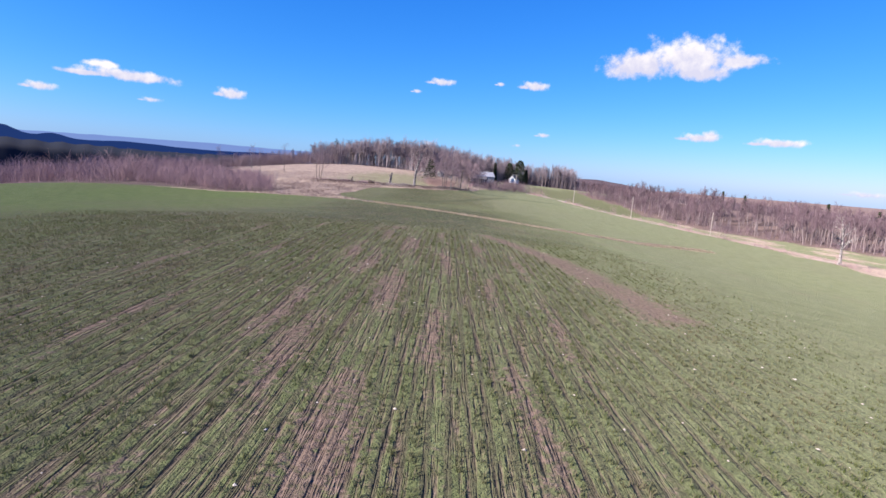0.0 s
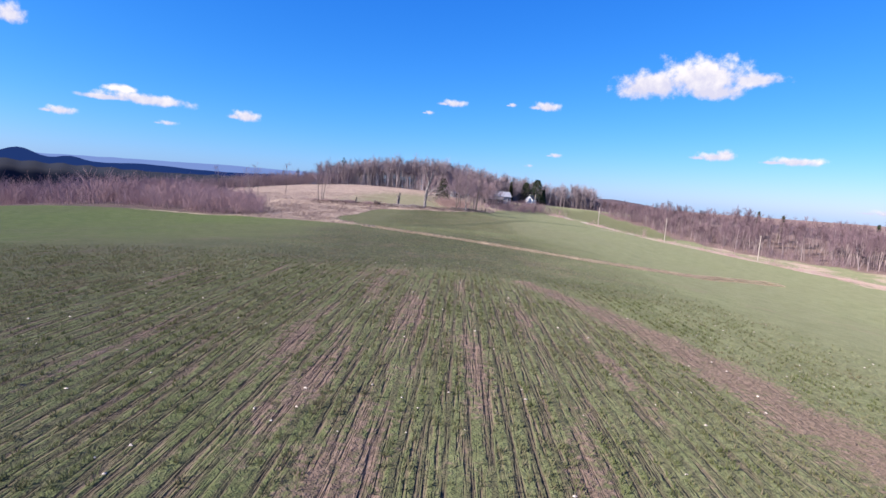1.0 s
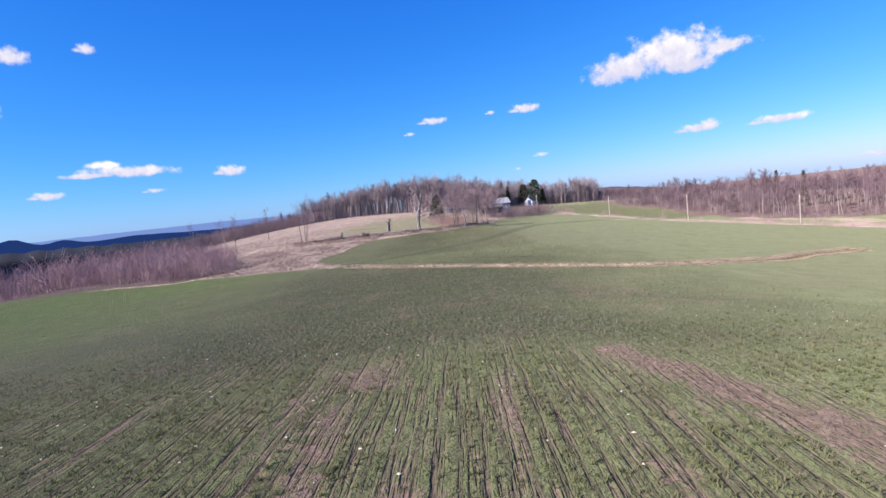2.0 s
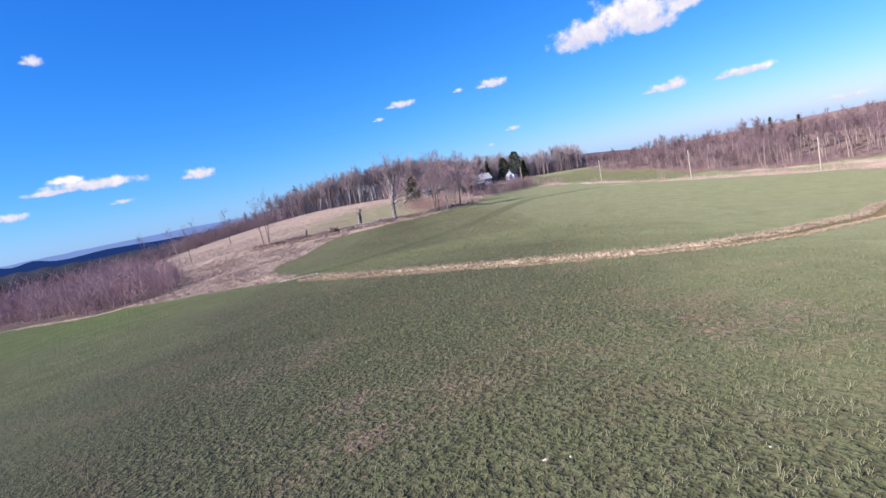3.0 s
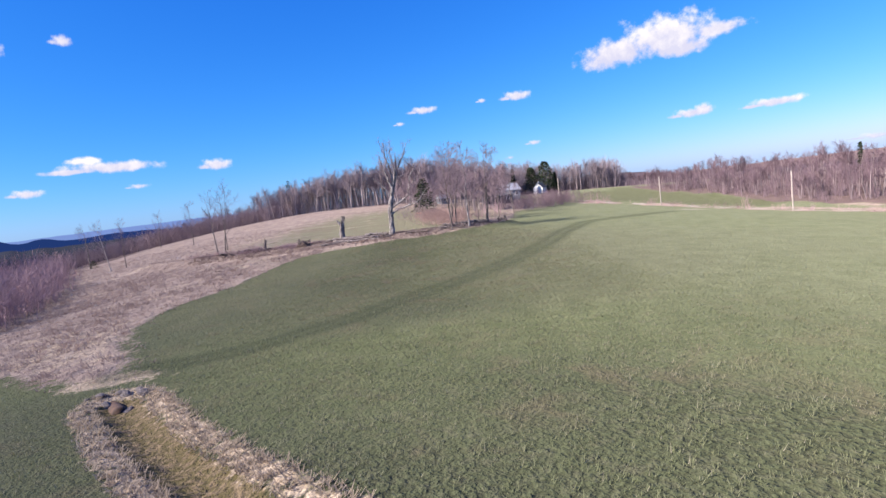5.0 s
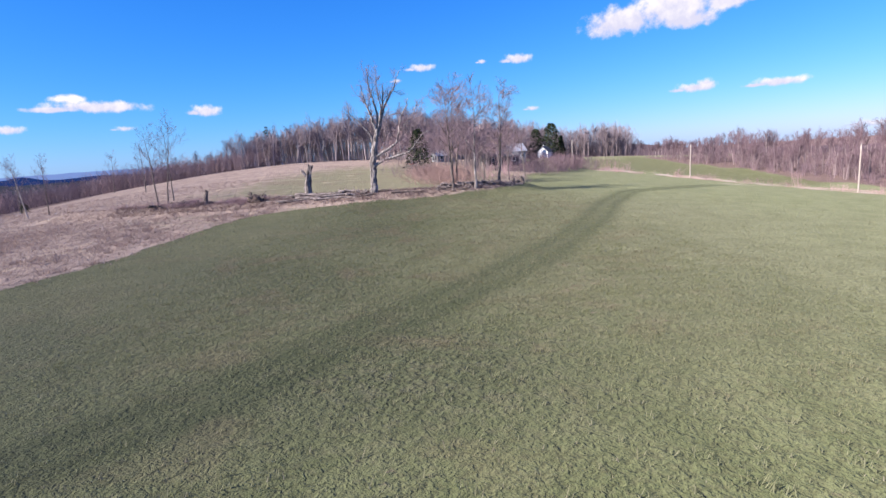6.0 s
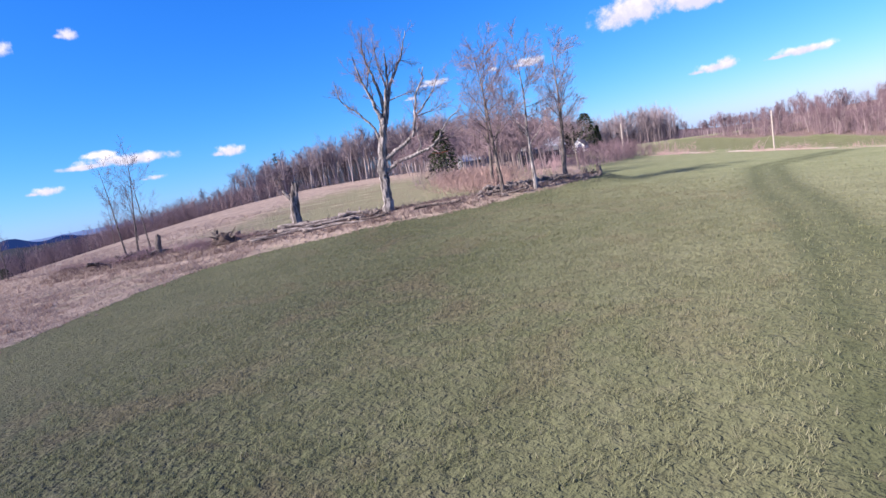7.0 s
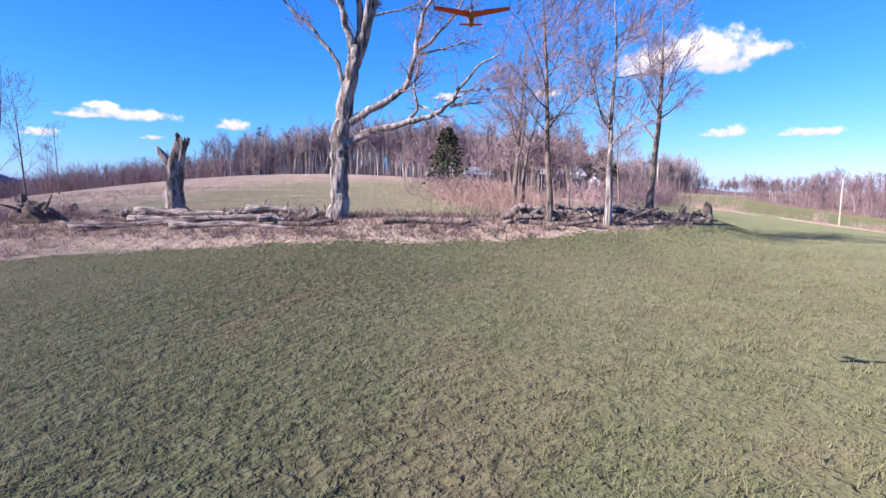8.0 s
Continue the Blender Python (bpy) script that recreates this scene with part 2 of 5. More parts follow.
M_BRAMBLE = wood_stuff("pink_bramble_canes", (0.40, 0.275, 0.25), (0.28, 0.195, 0.18))
M_NEEDLE = wood_stuff("dark_needles", (0.022, 0.035, 0.018), (0.042, 0.052, 0.026))
M_ROCK = simple("weathered_field_stone", (0.215, 0.182, 0.176), (0.085, 0.070, 0.068), 4.0, 0.9, bump=0.6, distance=0.04)
M_FLINT = simple("pale_flint", (0.42, 0.38, 0.335), (0.32, 0.28, 0.245), 5.0, 0.7)
M_POLE = bark_material("weathered_pole_wood", (0.45, 0.40, 0.36), (0.27, 0.235, 0.212), stretch=(1, 1, 0.06), scale=12.0, depth=0.004)
M_GLASSY = simple("insulator_glaze", (0.30, 0.33, 0.34), (0.22, 0.25, 0.26), 6.0, 0.25)


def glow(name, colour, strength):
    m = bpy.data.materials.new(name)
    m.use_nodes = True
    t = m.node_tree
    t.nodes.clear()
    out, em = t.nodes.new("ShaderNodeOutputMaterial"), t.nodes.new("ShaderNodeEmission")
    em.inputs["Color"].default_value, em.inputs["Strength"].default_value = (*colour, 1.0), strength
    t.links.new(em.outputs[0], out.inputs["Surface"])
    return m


# ---- mesh tools ----
def quad_mesh(name, verts, quads, mats, index=None, smooth=True):
    me = bpy.data.meshes.new(name)
    verts, quads = np.asarray(verts, np.float32), np.asarray(quads, np.int32)
    me.vertices.add(len(verts))
    me.vertices.foreach_set("co", verts.ravel())
    me.loops.add(quads.size)
    me.loops.foreach_set("vertex_index", quads.ravel())
    me.polygons.add(len(quads))
    me.polygons.foreach_set("loop_start", np.arange(len(quads), dtype=np.int32) * quads.shape[1])
    if index is not None:
        me.polygons.foreach_set("material_index", np.asarray(index, np.int32))
    me.polygons.foreach_set("use_smooth", np.full(len(quads), smooth))
    for m in mats:
        me.materials.append(m)
    me.update(calc_edges=True)
    me.validate()
    return me


def part(name, bm, material, parent, label=""):
    """One bmesh (or mesh) as one object under a thing or a part."""
    if isinstance(bm, bmesh.types.BMesh):
        me = bpy.data.meshes.new(name)
        bm.normal_update()
        bm.to_mesh(me)
        bm.free()
        me.materials.append(material)
    else:
        me = bm
    ob = new(name, me)
    ob.parent = parent
    return tagged(ob, label)


def thing(name, place, label, category, group="", kind="", turn=0.0):
    ob = new(name)
    ob.empty_display_size = 0.3
    ob.matrix_basis = pose(*place, 0, 0, turn)
    return tagged(ob, label, category, group, kind)


def tube(points, radii, sides, rough=0.0, rng=None):
    """Rings along a line: vertices and quads, closed to a point at the tip."""
    points = np.asarray(points, float)
    radii = np.asarray(radii, float)
    tang = np.gradient(points, axis=0)
    tang /= np.linalg.norm(tang, axis=1)[:, None] + 1e-9
    ref = np.array([0.31, 0.95, 0.05]) if abs(tang[0, 2]) > 0.5 else np.array([0.0, 0.1, 1.0])
    u = np.cross(tang, ref)
    u /= np.linalg.norm(u, axis=1)[:, None] + 1e-9
    v = np.cross(tang, u)
    ang = np.arange(sides) * 2 * np.pi / sides
    rr = radii[:, None] * np.ones(sides)
    if rough and rng is not None:
        rr = rr * (1 + rough * (rng.random((len(points), sides)) - 0.5) * 2)
    ring = points[:, None, :] + rr[..., None] * (np.cos(ang)[None, :, None] * u[:, None, :] + np.sin(ang)[None, :, None] * v[:, None, :])
    i = np.arange(len(points) - 1)[:, None] * sides
    j = np.arange(sides)[None, :]
    k = (j + 1) % sides
    quads = np.stack([i + j, i + k, i + sides + k, i + sides + j], -1).reshape(-1, 4)
    return ring.reshape(-1, 3), quads


def ribbon(points, radii):
    """A far twig: one narrow blade, two ends."""
    a, b = np.asarray(points[0], float), np.asarray(points[-1], float)
    side = np.cross(b - a, (0.43, -0.62, 0.66))
    side = side / (np.linalg.norm(side) + 1e-9)
    return np.stack([a - side * radii[0], a + side * radii[0], b + side * radii[-1], b - side * radii[-1]]), np.array([[0, 1, 2, 3]])


def join(pieces):
    vs, qs, n = [], [], 0
    for v, q in pieces:
        vs.append(v)
        qs.append(q + n)
        n += len(v)
    return np.concatenate(vs), np.concatenate(qs)


def unit(v):
    return v / (np.linalg.norm(v) + 1e-9)


def grow(out, rng, p, d, length, radius, level, spec):
    """A branch and its children: rows of (level, points, radii)."""
    n = spec["segments"][level]
    pts, q, dd = [np.array(p, float)], np.array(p, float), unit(np.array(d, float))
    for _ in range(n):
        dd = unit(dd + rng.normal(0, spec["bend"][level], 3) + np.array([0, 0, spec["up"][level]]))
        q = q + dd * length / n
        pts.append(q)
    pts = np.array(pts)
    f = np.linspace(0, 1, n + 1)
    radii = radius * (1 - f * (1 - spec["tip"][level]))
    out.append((level, pts, radii))
    if level + 1 >= len(spec["segments"]):
        return
    count = spec["kids"][level]
    for k in range(count):
        a = spec["start"][level] + (1 - spec["start"][level]) * (k + rng.random()) / count
        a = min(a, 0.985)
        x = a * n
        i = min(int(x), n - 1)
        at = pts[i] + (pts[i + 1] - pts[i]) * (x - i)
        along = unit(pts[i + 1] - pts[i])
        side = unit(np.cross(along, rng.normal(0, 1, 3)))
        spread = radians(spec["angle"][level] * rng.uniform(0.7, 1.3))
        child = along * math.cos(spread) + side * math.sin(spread)
        r = max(radius * (1 - a * (1 - spec["tip"][level])) * spec["thin"][level], spec["least"])
        grow(out, rng, at, child, length * spec["ratio"][level] * (1.15 - 0.6 * a) * rng.uniform(0.75, 1.2), r, level + 1, spec)


def tubes_of(rows, sides, rng=None, rough=0.0):
    return join([tube(p, r, sides[min(lv, len(sides) - 1)], rough if lv == 0 else 0.0, rng) for lv, p, r in rows])


# ---- the lie of the land ----
BANK = ((-60, 199), (-45, 191), (-31, 185.2), (-11.5, 183.8), (-1, 185.2), (4, 187.6), (7, 189.2))
DITCH = ((-17.2, 119.2), (-13, 114.2), (-8, 109.2), (-3.5, 105.6), (0.3, 102.8), (4, 100.6), (8, 98.6), (13, 97.2), (18, 97.3), (25, 100), (33, 105.3), (40, 110), (48, 118), (62, 127.5))
SWELLS = [(x, y, 48.0) for x in (-120, -60, 0, 60, 120) for y in (0, 60, 120, 180, 240)]
SWELLS += [(x, y, 26.0) for x in (-25, 15) for y in (60, 105, 145, 180)]
SWELLS += [(-100, 330, 60.0), (-50, 310, 45.0), (20, 310, 45.0), (0, 400, 90.0), (150, 340, 90.0), (280, 240, 120.0), (-270, 180, 120.0)]
BASE = -9.0
RISE = [0.98, -0.4, 1.09, 1.98, 2.0, 0.93, 2.24, 2.57, 1.06, 2.04, 2.35, 6.8, -1.41, -0.37, 1.39, 3.86, 2.3, 0.46, 0.47, 3.27, -0.96, -2.02, -1.47, -2.03, -1.6, -2.88,
        2.38, 2.46, 1.29, 0.71, 2.99, 3.18, 1.29, 0.7, 5.76, 3.82, 1.17, 7.4, 4.16, -5.23, -8.06]


def away(x, y, line):
    """The distance from a line in plan."""
    d = np.full(np.shape(x), 1e9)
    for (ax, ay), (bx, by) in zip(line[:-1], line[1:]):
        vx, vy = bx - ax, by - ay
        t = np.clip(((x - ax) * vx + (y - ay) * vy) / (vx * vx + vy * vy), 0, 1)
        d = np.minimum(d, np.hypot(x - ax - t * vx, y - ay - t * vy))
    return d


def inside(x, y, ring):
    """1 within a closed outline in plan."""
    hit = np.zeros(np.shape(x), bool)
    for (ax, ay), (bx, by) in zip(ring, ring[1:] + ring[:1]):
        cross = ((ay > y) != (by > y)) & (x < (bx - ax) * (y - ay) / (by - ay + 1e-12) + ax)
        hit ^= cross
    return hit


def ripple(x, y):
    return 0.035 * np.sin(x * 0.61 + 1.3 * np.sin(y * 0.23)) * np.cos(y * 0.47 + 0.7 * np.sin(x * 0.31)) + 0.02 * np.sin(x * 1.7 + y * 1.1) * np.sin(y * 1.9 - x * 0.6)


def land(x, y):
    x, y = np.asarray(x, float), np.asarray(y, float)
    z = BASE + RISE[0] * np.exp(-(away(x, y, BANK) / 2.6) ** 2)
    for (cx, cy, r), h in zip(SWELLS, RISE[1:]):
        z = z + h * np.exp(-((x - cx) ** 2 + (y - cy) ** 2) / (2 * r * r))
    side = np.maximum(-x - 150, 0)
    z = z - 14 * (1 - np.exp(-(side / 110) ** 2))
    far = np.maximum(np.hypot(x, y - 170) - 330, 0)
    z = z - 14 * (1 - np.exp(-(far / 400) ** 1.4))
    east = np.maximum(x + 0.35 * (y - 250) - 225, 0)
    z = z - 20 * (1 - np.exp(-(east / 220) ** 2))
    return z - 0.45 * np.exp(-(away(x, y, DITCH) / 0.9) ** 2) + ripple(x, y)


def at(x, y, dz=0.0):
    return (x, y, float(land(np.array([x]), np.array([y]))[0]) + dz)


HAY = [(-60, 146), (-38, 133), (-30, 128), (-23, 123.5), (-18.8, 122.8), (-21.5, 127), (-28, 138), (-29, 147), (-26.8, 155.5), (-25.9, 166), (-24.8, 176),
       (-19.5, 179.4), (-12, 180.7), (-5, 181.6), (-1.6, 183.0), (1.3, 184.4), (4.4, 186.1), (6.3, 187.8), (7.4, 191), (9, 200), (10, 210), (14, 232), (24, 255), (26, 300), (24, 330),
       (-60, 345), (-140, 320), (-150, 260), (-110, 235), (-78, 178), (-68, 152)]
LITTER = ([(78, 350), (82, 312), (92, 285), (95, 258), (112, 238), (137, 224), (180, 180), (206, 112), (236, -200), (4600, -600), (4600, 4600), (150, 4600), (135, 350)],
          [(-80, 306), (-60, 314), (-8, 306), (4, 316), (20, 322), (60, 376), (130, 366), (135, 440), (-100, 440)],
          [(-47, 147), (-56, 142), (-77, 153), (-113, 165), (-240, 180), (-3200, 60), (-3200, 3200), (-500, 3200), (-150, 420), (-112, 287), (-116, 262), (-104, 238)])
VERGE = [(36, 271), (55, 251), (71, 216), (90, 190), (103, 162), (116, 128), (132, 80), (150, -60), (240, -200), (212, 118), (186, 188), (143, 232), (118, 246), (104, 256), (92, 246), (80, 238),
         (64, 260), (46, 280)]
ROADSIDE = ((36, 271), (55, 249), (71.5, 217.5), (91, 191.5), (104, 163.5), (117, 129), (132, 80), (150, -60))
TRACK = ((-20, 124), (-14, 126), (-10, 130), (-4, 138.5), (1, 146), (5, 153.5), (9, 162), (13, 172), (20, 186), (31, 196), (46, 214))
SOIL = ((4.2, 60.5), (6, 56), (8, 51), (9.6, 46), (11, 39), (12.5, 30))
DRILL = 0.55
RUTS = ((-7.0, 0.42), (-5.4, 0.5), (-3.0, 0.75), (-0.2, 0.4), (2.7, 0.38), (-12.5, 0.25), (-17, 0.22), (5.4, 0.3))


def thin_grass(x, y):
    """Where the sward is poor and the soil shows, 0 to 1."""
    w = np.sin(x * 0.35 + 1.3 * np.sin(y * 0.21)) * np.sin(y * 0.33 + 0.8 * np.sin(x * 0.17))
    return np.clip(0.45 + 0.75 * w, 0, 1) * np.exp(-((y - 79) / 15) ** 4)


def ground_sheet():
    def axis(low, high, step, far):
        core = np.arange(low, high + step, step)
        grown, s, v = [], step, 0.0
        while v < far:
            s = min(s * 1.13, 220)
            v += s
            grown.append(v)
        grown = np.array(grown)
        return np.concatenate([low - grown[::-1], core, core[-1] + grown])

    xs, ys = axis(-42, 40, 0.54, 3300), axis(-4, 204, 0.54, 3300)
    gx, gy = np.meshgrid(xs, ys)
    gz = land(gx, gy)
    nx, ny = len(xs), len(ys)
    idx = np.arange(nx * ny).reshape(ny, nx)
    quads = np.stack([idx[:-1, :-1], idx[:-1, 1:], idx[1:, 1:], idx[1:, :-1]], -1).reshape(-1, 4)
    me = quad_mesh("ground", np.stack([gx, gy, gz], -1).reshape(-1, 3), quads, [M_GROUND])
    wob = 0.35 * np.sin(gy * 0.21) + 0.2 * np.sin(gy * 0.53 + 1.0)
    rut = np.zeros_like(gx)
    for x0, width in RUTS:
        rut = np.maximum(rut, np.clip(1.25 - np.abs(gx - x0 - wob * 0.6) / width * 0.5, 0, 1) * (0.55 + 0.3 * np.sin(gy * 0.37 + x0)))
    end = 1 / (1 + np.exp(np.clip((gy - 60 + 0.2 * gx) / 3.6, -50, 50)))
    rut *= end * np.clip((24 - np.abs(gx + 2)) / 6, 0, 1)
    soil = np.maximum(rut, 0.92 * np.exp(-(away(gx, gy, SOIL) / (1.1 + (62 - np.clip(gy, 20, 62)) * 0.06)) ** 2))
    soil = np.maximum(soil, 0.75 * np.exp(-(((gx + 5.5) / 3.2) ** 2 + ((gy - 58.5) / 2.6) ** 2)))
    soil = np.maximum(soil, 0.50 * np.exp(-(((gx - 9) / 8) ** 2 + ((gy - 76) / 5) ** 2)))
    soil = np.maximum(soil, 0.30 * np.exp(-(((gx - 3) / 4) ** 2 + ((gy - 141) / 8) ** 2)))
    soil = np.maximum(soil, 0.42 * thin_grass(gx, gy))
    # tuft darkens turf along the camera's course: shade between tufts, as colour.
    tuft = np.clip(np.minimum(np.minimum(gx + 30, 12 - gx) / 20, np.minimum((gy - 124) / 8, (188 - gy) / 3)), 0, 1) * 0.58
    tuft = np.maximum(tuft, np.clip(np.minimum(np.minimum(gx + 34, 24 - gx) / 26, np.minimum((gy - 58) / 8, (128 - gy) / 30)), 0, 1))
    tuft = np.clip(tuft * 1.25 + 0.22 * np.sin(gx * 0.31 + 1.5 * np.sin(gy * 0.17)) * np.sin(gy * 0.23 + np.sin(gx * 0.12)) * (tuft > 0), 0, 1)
    rows = end * np.clip((60 - np.abs(gx + 14)) / 30, 0.0, 1) * (1 - 0.75 * np.clip((gx - 3) / 9, 0, 1))
    hay = sum(inside(gx + a, gy + b, HAY).astype(float) for a, b in ((0, 0), (1.3, 0), (-1.3, 0), (0, 1.3), (0, -1.3), (0.6, 0.6), (-0.6, -0.6))) / 7
    mown = hay * np.exp(-(((gx + 16) / 28) ** 2 + ((gy - 225) / 45) ** 2)) * (away(gx, gy, BANK) > 4)
    dd = away(gx, gy, DITCH)
    ditch = np.exp(-(dd / (1.1 - 0.15 * np.clip((gx + 6) / 14, 0, 1))) ** 4)
    dry = np.exp(-((dd - 1.3) / 0.45) ** 2) + 0.9 * np.exp(-(((gx + 20) / 3.2) ** 2 + ((gy - 123) / 1.6) ** 2))
    dry = np.maximum(dry, 0.62 * hay * np.exp(-(((gx + 28) / 12) ** 2 + ((gy - 135) / 14) ** 2)))
    foot = away(gx, gy, ((-46, 145.2), (-56, 142.0), (-76, 152.4), (-98, 166.8), (-113, 165.6), (-165, 187)))
    dry = np.maximum(dry, 0.95 * np.exp(-(foot / 1.7) ** 2))
    rd = away(gx, gy, ROADSIDE)
    verge = inside(gx, gy, VERGE) * (0.66 + 0.3 * np.sin(gx * 0.23 + 2 * np.sin(gy * 0.11)) - 0.25 * np.clip((rd - 8) / 12, 0, 1))
    hay = np.maximum(hay, verge)
    road = np.exp(-((away(gx, gy, tuple((a + 6.5, b + 4.0) for a, b in ROADSIDE))) / 1.5) ** 4)
    road = np.maximum(road, np.exp(-(((gx - 55) / 5) ** 2 + ((gy - 226) / 2.0) ** 2)))
    litter = sum(inside(gx, gy, ring).astype(float) for ring in LITTER)
    strip = inside(gx, gy, [(44, 286), (60, 266), (80, 243), (104, 262), (93, 284), (83, 312), (79, 350), (50, 326)]).astype(float)
    track = np.exp(-((away(gx, gy, TRACK) - 0.8) / 0.5) ** 2) * 0.35 + np.exp(-(away(gx, gy, TRACK) / 1.7) ** 4) * 0.36
    # pale paints in the lighter look of the field's +x side, away from the sun.
    for key, value in (("lush", (1 - 0.65 * strip) * (0.48 + 0.62 / (1 + np.exp(np.clip((gx + 30 + 0.1 * gy) / 4, -40, 40)))) * (1 - np.exp(-(((gx + 4) / 26) ** 4 + ((gy - 158) / 28) ** 4)))), ("pale", (1 - strip) * 0.8 / (1 + np.exp(np.clip((10 + 0.02 * gy - 0.12 * np.clip(gy - 120, 0, 50) - gx) / 7, -40, 40)))), ("litter", litter), ("tuft", tuft), ("rows", rows), ("soil", soil), ("hay", hay), ("mown", mown), ("ditch", ditch), ("dry", dry), ("track", track), ("road", road)):
        a = me.attributes.new(key, "FLOAT", "POINT")
        a.data.foreach_set("value", np.clip(value, 0, 1.2).astype(np.float32).ravel())
    return tagged(new("ground", me), "rolling spring field of short green grass, hay and bare soil", "ground", kind="structure")


ground_sheet()


# ---- grass ----
def tuft_noise(x, y, size):
    """Smooth random lumps of about one size over the field, 0 to 1."""
    table = np.random.default_rng(77).random((64, 64))
    u, v = x / size + 0.35 * np.sin(y / size * 0.7), y / size + 0.35 * np.sin(x / size * 0.6)
    i, j = np.floor(u).astype(int), np.floor(v).astype(int)
    a, b = u - i, v - j
    a, b = a * a * (3 - 2 * a), b * b * (3 - 2 * b)
    low = table[i % 64, j % 64] * (1 - a) + table[(i + 1) % 64, j % 64] * a
    high = table[i % 64, (j + 1) % 64] * (1 - a) + table[(i + 1) % 64, (j + 1) % 64] * a
    return np.clip((low * (1 - b) + high * b - 0.5) * 1.5 + 0.5, 0, 1)


def blades(name, xy, height, width, lean, per, material, label, seed, spread=0.055, least=0.4, most=1.6, tufted=0.0):
    """Clumps of bent blades, each a quad on the land."""
    rng = np.random.default_rng(seed)
    n = len(xy)
    base = np.repeat(xy, per, 0) + rng.normal(0, spread, (n * per, 2))
    m = len(base)
    ang = rng.random(m) * 2 * np.pi
    h = np.repeat(height * rng.uniform(least, most, n), per) * rng.uniform(0.7, 1.15, m)
    if tufted:
        h = h * (0.15 + 1.6 * tuft_noise(base[:, 0], base[:, 1], tufted))
    out = np.stack([np.cos(ang), np.sin(ang)], -1)
    side = np.stack([-out[:, 1], out[:, 0]], -1) * (width * rng.uniform(0.6, 1.3, m))[:, None]
    z = land(base[:, 0], base[:, 1]) - 0.01
    top = base + out * (h * lean * rng.uniform(0.5, 1.5, m))[:, None]
    v = np.empty((m, 4, 3))
    v[:, 0, :2], v[:, 1, :2], v[:, 2, :2], v[:, 3, :2] = base - side, base + side, top + side * 0.35, top - side * 0.35
    v[:, 0, 2] = v[:, 1, 2] = z
    v[:, 2, 2] = v[:, 3, 2] = z + h
    ob = new(name, quad_mesh(name, v.reshape(-1, 3), np.arange(m * 4).reshape(-1, 4), [material], smooth=False))
    return tagged(ob, label, "grass", kind="stuff")


def strewn(rng, x0, x1, y0, y1, count):
    return np.stack([rng.uniform(x0, x1, count), rng.uniform(y0, y1, count)], -1)


def field_grass():
    rng = np.random.default_rng(11)
    def off_hay(p):
        return ~inside(p[:, 0] + rng.normal(0, 0.9, len(p)), p[:, 1] + rng.normal(0, 0.9, len(p)), HAY)

    def jittered(x0, x1, y0, y1, step):
        gx, gy = np.meshgrid(np.arange(x0, x1, step), np.arange(y0, y1, step))
        p = np.stack([gx.ravel(), gy.ravel()], -1)
        p[:, 0] += (np.round((p[:, 1] - y0) / step) % 2) * step * 0.5
        return p + rng.normal(0, step * 0.22, p.shape)

    near = jittered(-19, 14, 127, 184, 0.20)
    rim_x = np.minimum(near[:, 0] + 19, 14 - near[:, 0]) / 7
    keep = off_hay(near) & (rng.random(len(near)) < np.minimum(rim_x, (near[:, 1] - 127) / 9))
    keep &= (away(near[:, 0], near[:, 1], TRACK) > 1.3) | (rng.random(len(near)) < 0.4)
    keep &= rng.random(len(near)) < 0.08 + 1.25 * tuft_noise(near[:, 0], near[:, 1], 0.34)
    blades("field_grass", near[keep], 0.074, 0.0062, 0.6, 10, M_OLIVE, "short olive grass blades and dead stems", 1, 0.055, 0.5, 1.4, 0.34)
    wide = strewn(rng, -36, 34, 118, 190, 10000)
    keep = off_hay(wide) & (rng.random(len(wide)) < np.minimum(np.minimum(wide[:, 0] + 36, 34 - wide[:, 0]) / 12, (wide[:, 1] - 118) / 10)) & (away(wide[:, 0], wide[:, 1], DITCH) > 2.0)
    blades("field_grass", wide[keep], 0.075, 0.013, 0.6, 4, M_OLIVE, "short tufted olive grass mixed with dead stems", 7)
    mid = jittered(-25, 23, 56, 129, 0.28)
    keep = (rng.random(len(mid)) < np.minimum(np.minimum(mid[:, 0] + 25, 23 - mid[:, 0]) / 11, np.minimum(mid[:, 1] - 56, 129 - mid[:, 1]) / 8)) & (rng.random(len(mid)) > 0.7 * thin_grass(mid[:, 0], mid[:, 1]))
    keep &= (away(mid[:, 0], mid[:, 1], DITCH) > 1.7) & off_hay(mid)
    keep &= rng.random(len(mid)) < 0.12 + 1.2 * tuft_noise(mid[:, 0], mid[:, 1], 0.42)
    blades("field_grass", mid[keep], 0.092, 0.010, 0.6, 6, M_SWARD, "short green grass blades and dead stems", 2, 0.06, 0.4, 1.4, 0.42)
    lines = strewn(rng, -46, 24, 7, 68, 58000)
    wob = 0.35 * np.sin(lines[:, 1] * 0.21) + 0.2 * np.sin(lines[:, 1] * 0.53 + 1.0)
    lines[:, 0] = np.round(lines[:, 0] / DRILL) * DRILL + rng.normal(0, 0.07, len(lines))
    keep = (away(lines[:, 0], lines[:, 1], SOIL) > 1.6) & (rng.random(len(lines)) < np.minimum(np.minimum((lines[:, 0] + 46) / 14, (24 - lines[:, 0]) / 16), (68 - lines[:, 1]) / 14))
    for x0, width in RUTS:
        keep &= (np.abs(lines[:, 0] - x0 - wob * 0.6) > width * 0.8) | (rng.random(len(lines)) < 0.08)
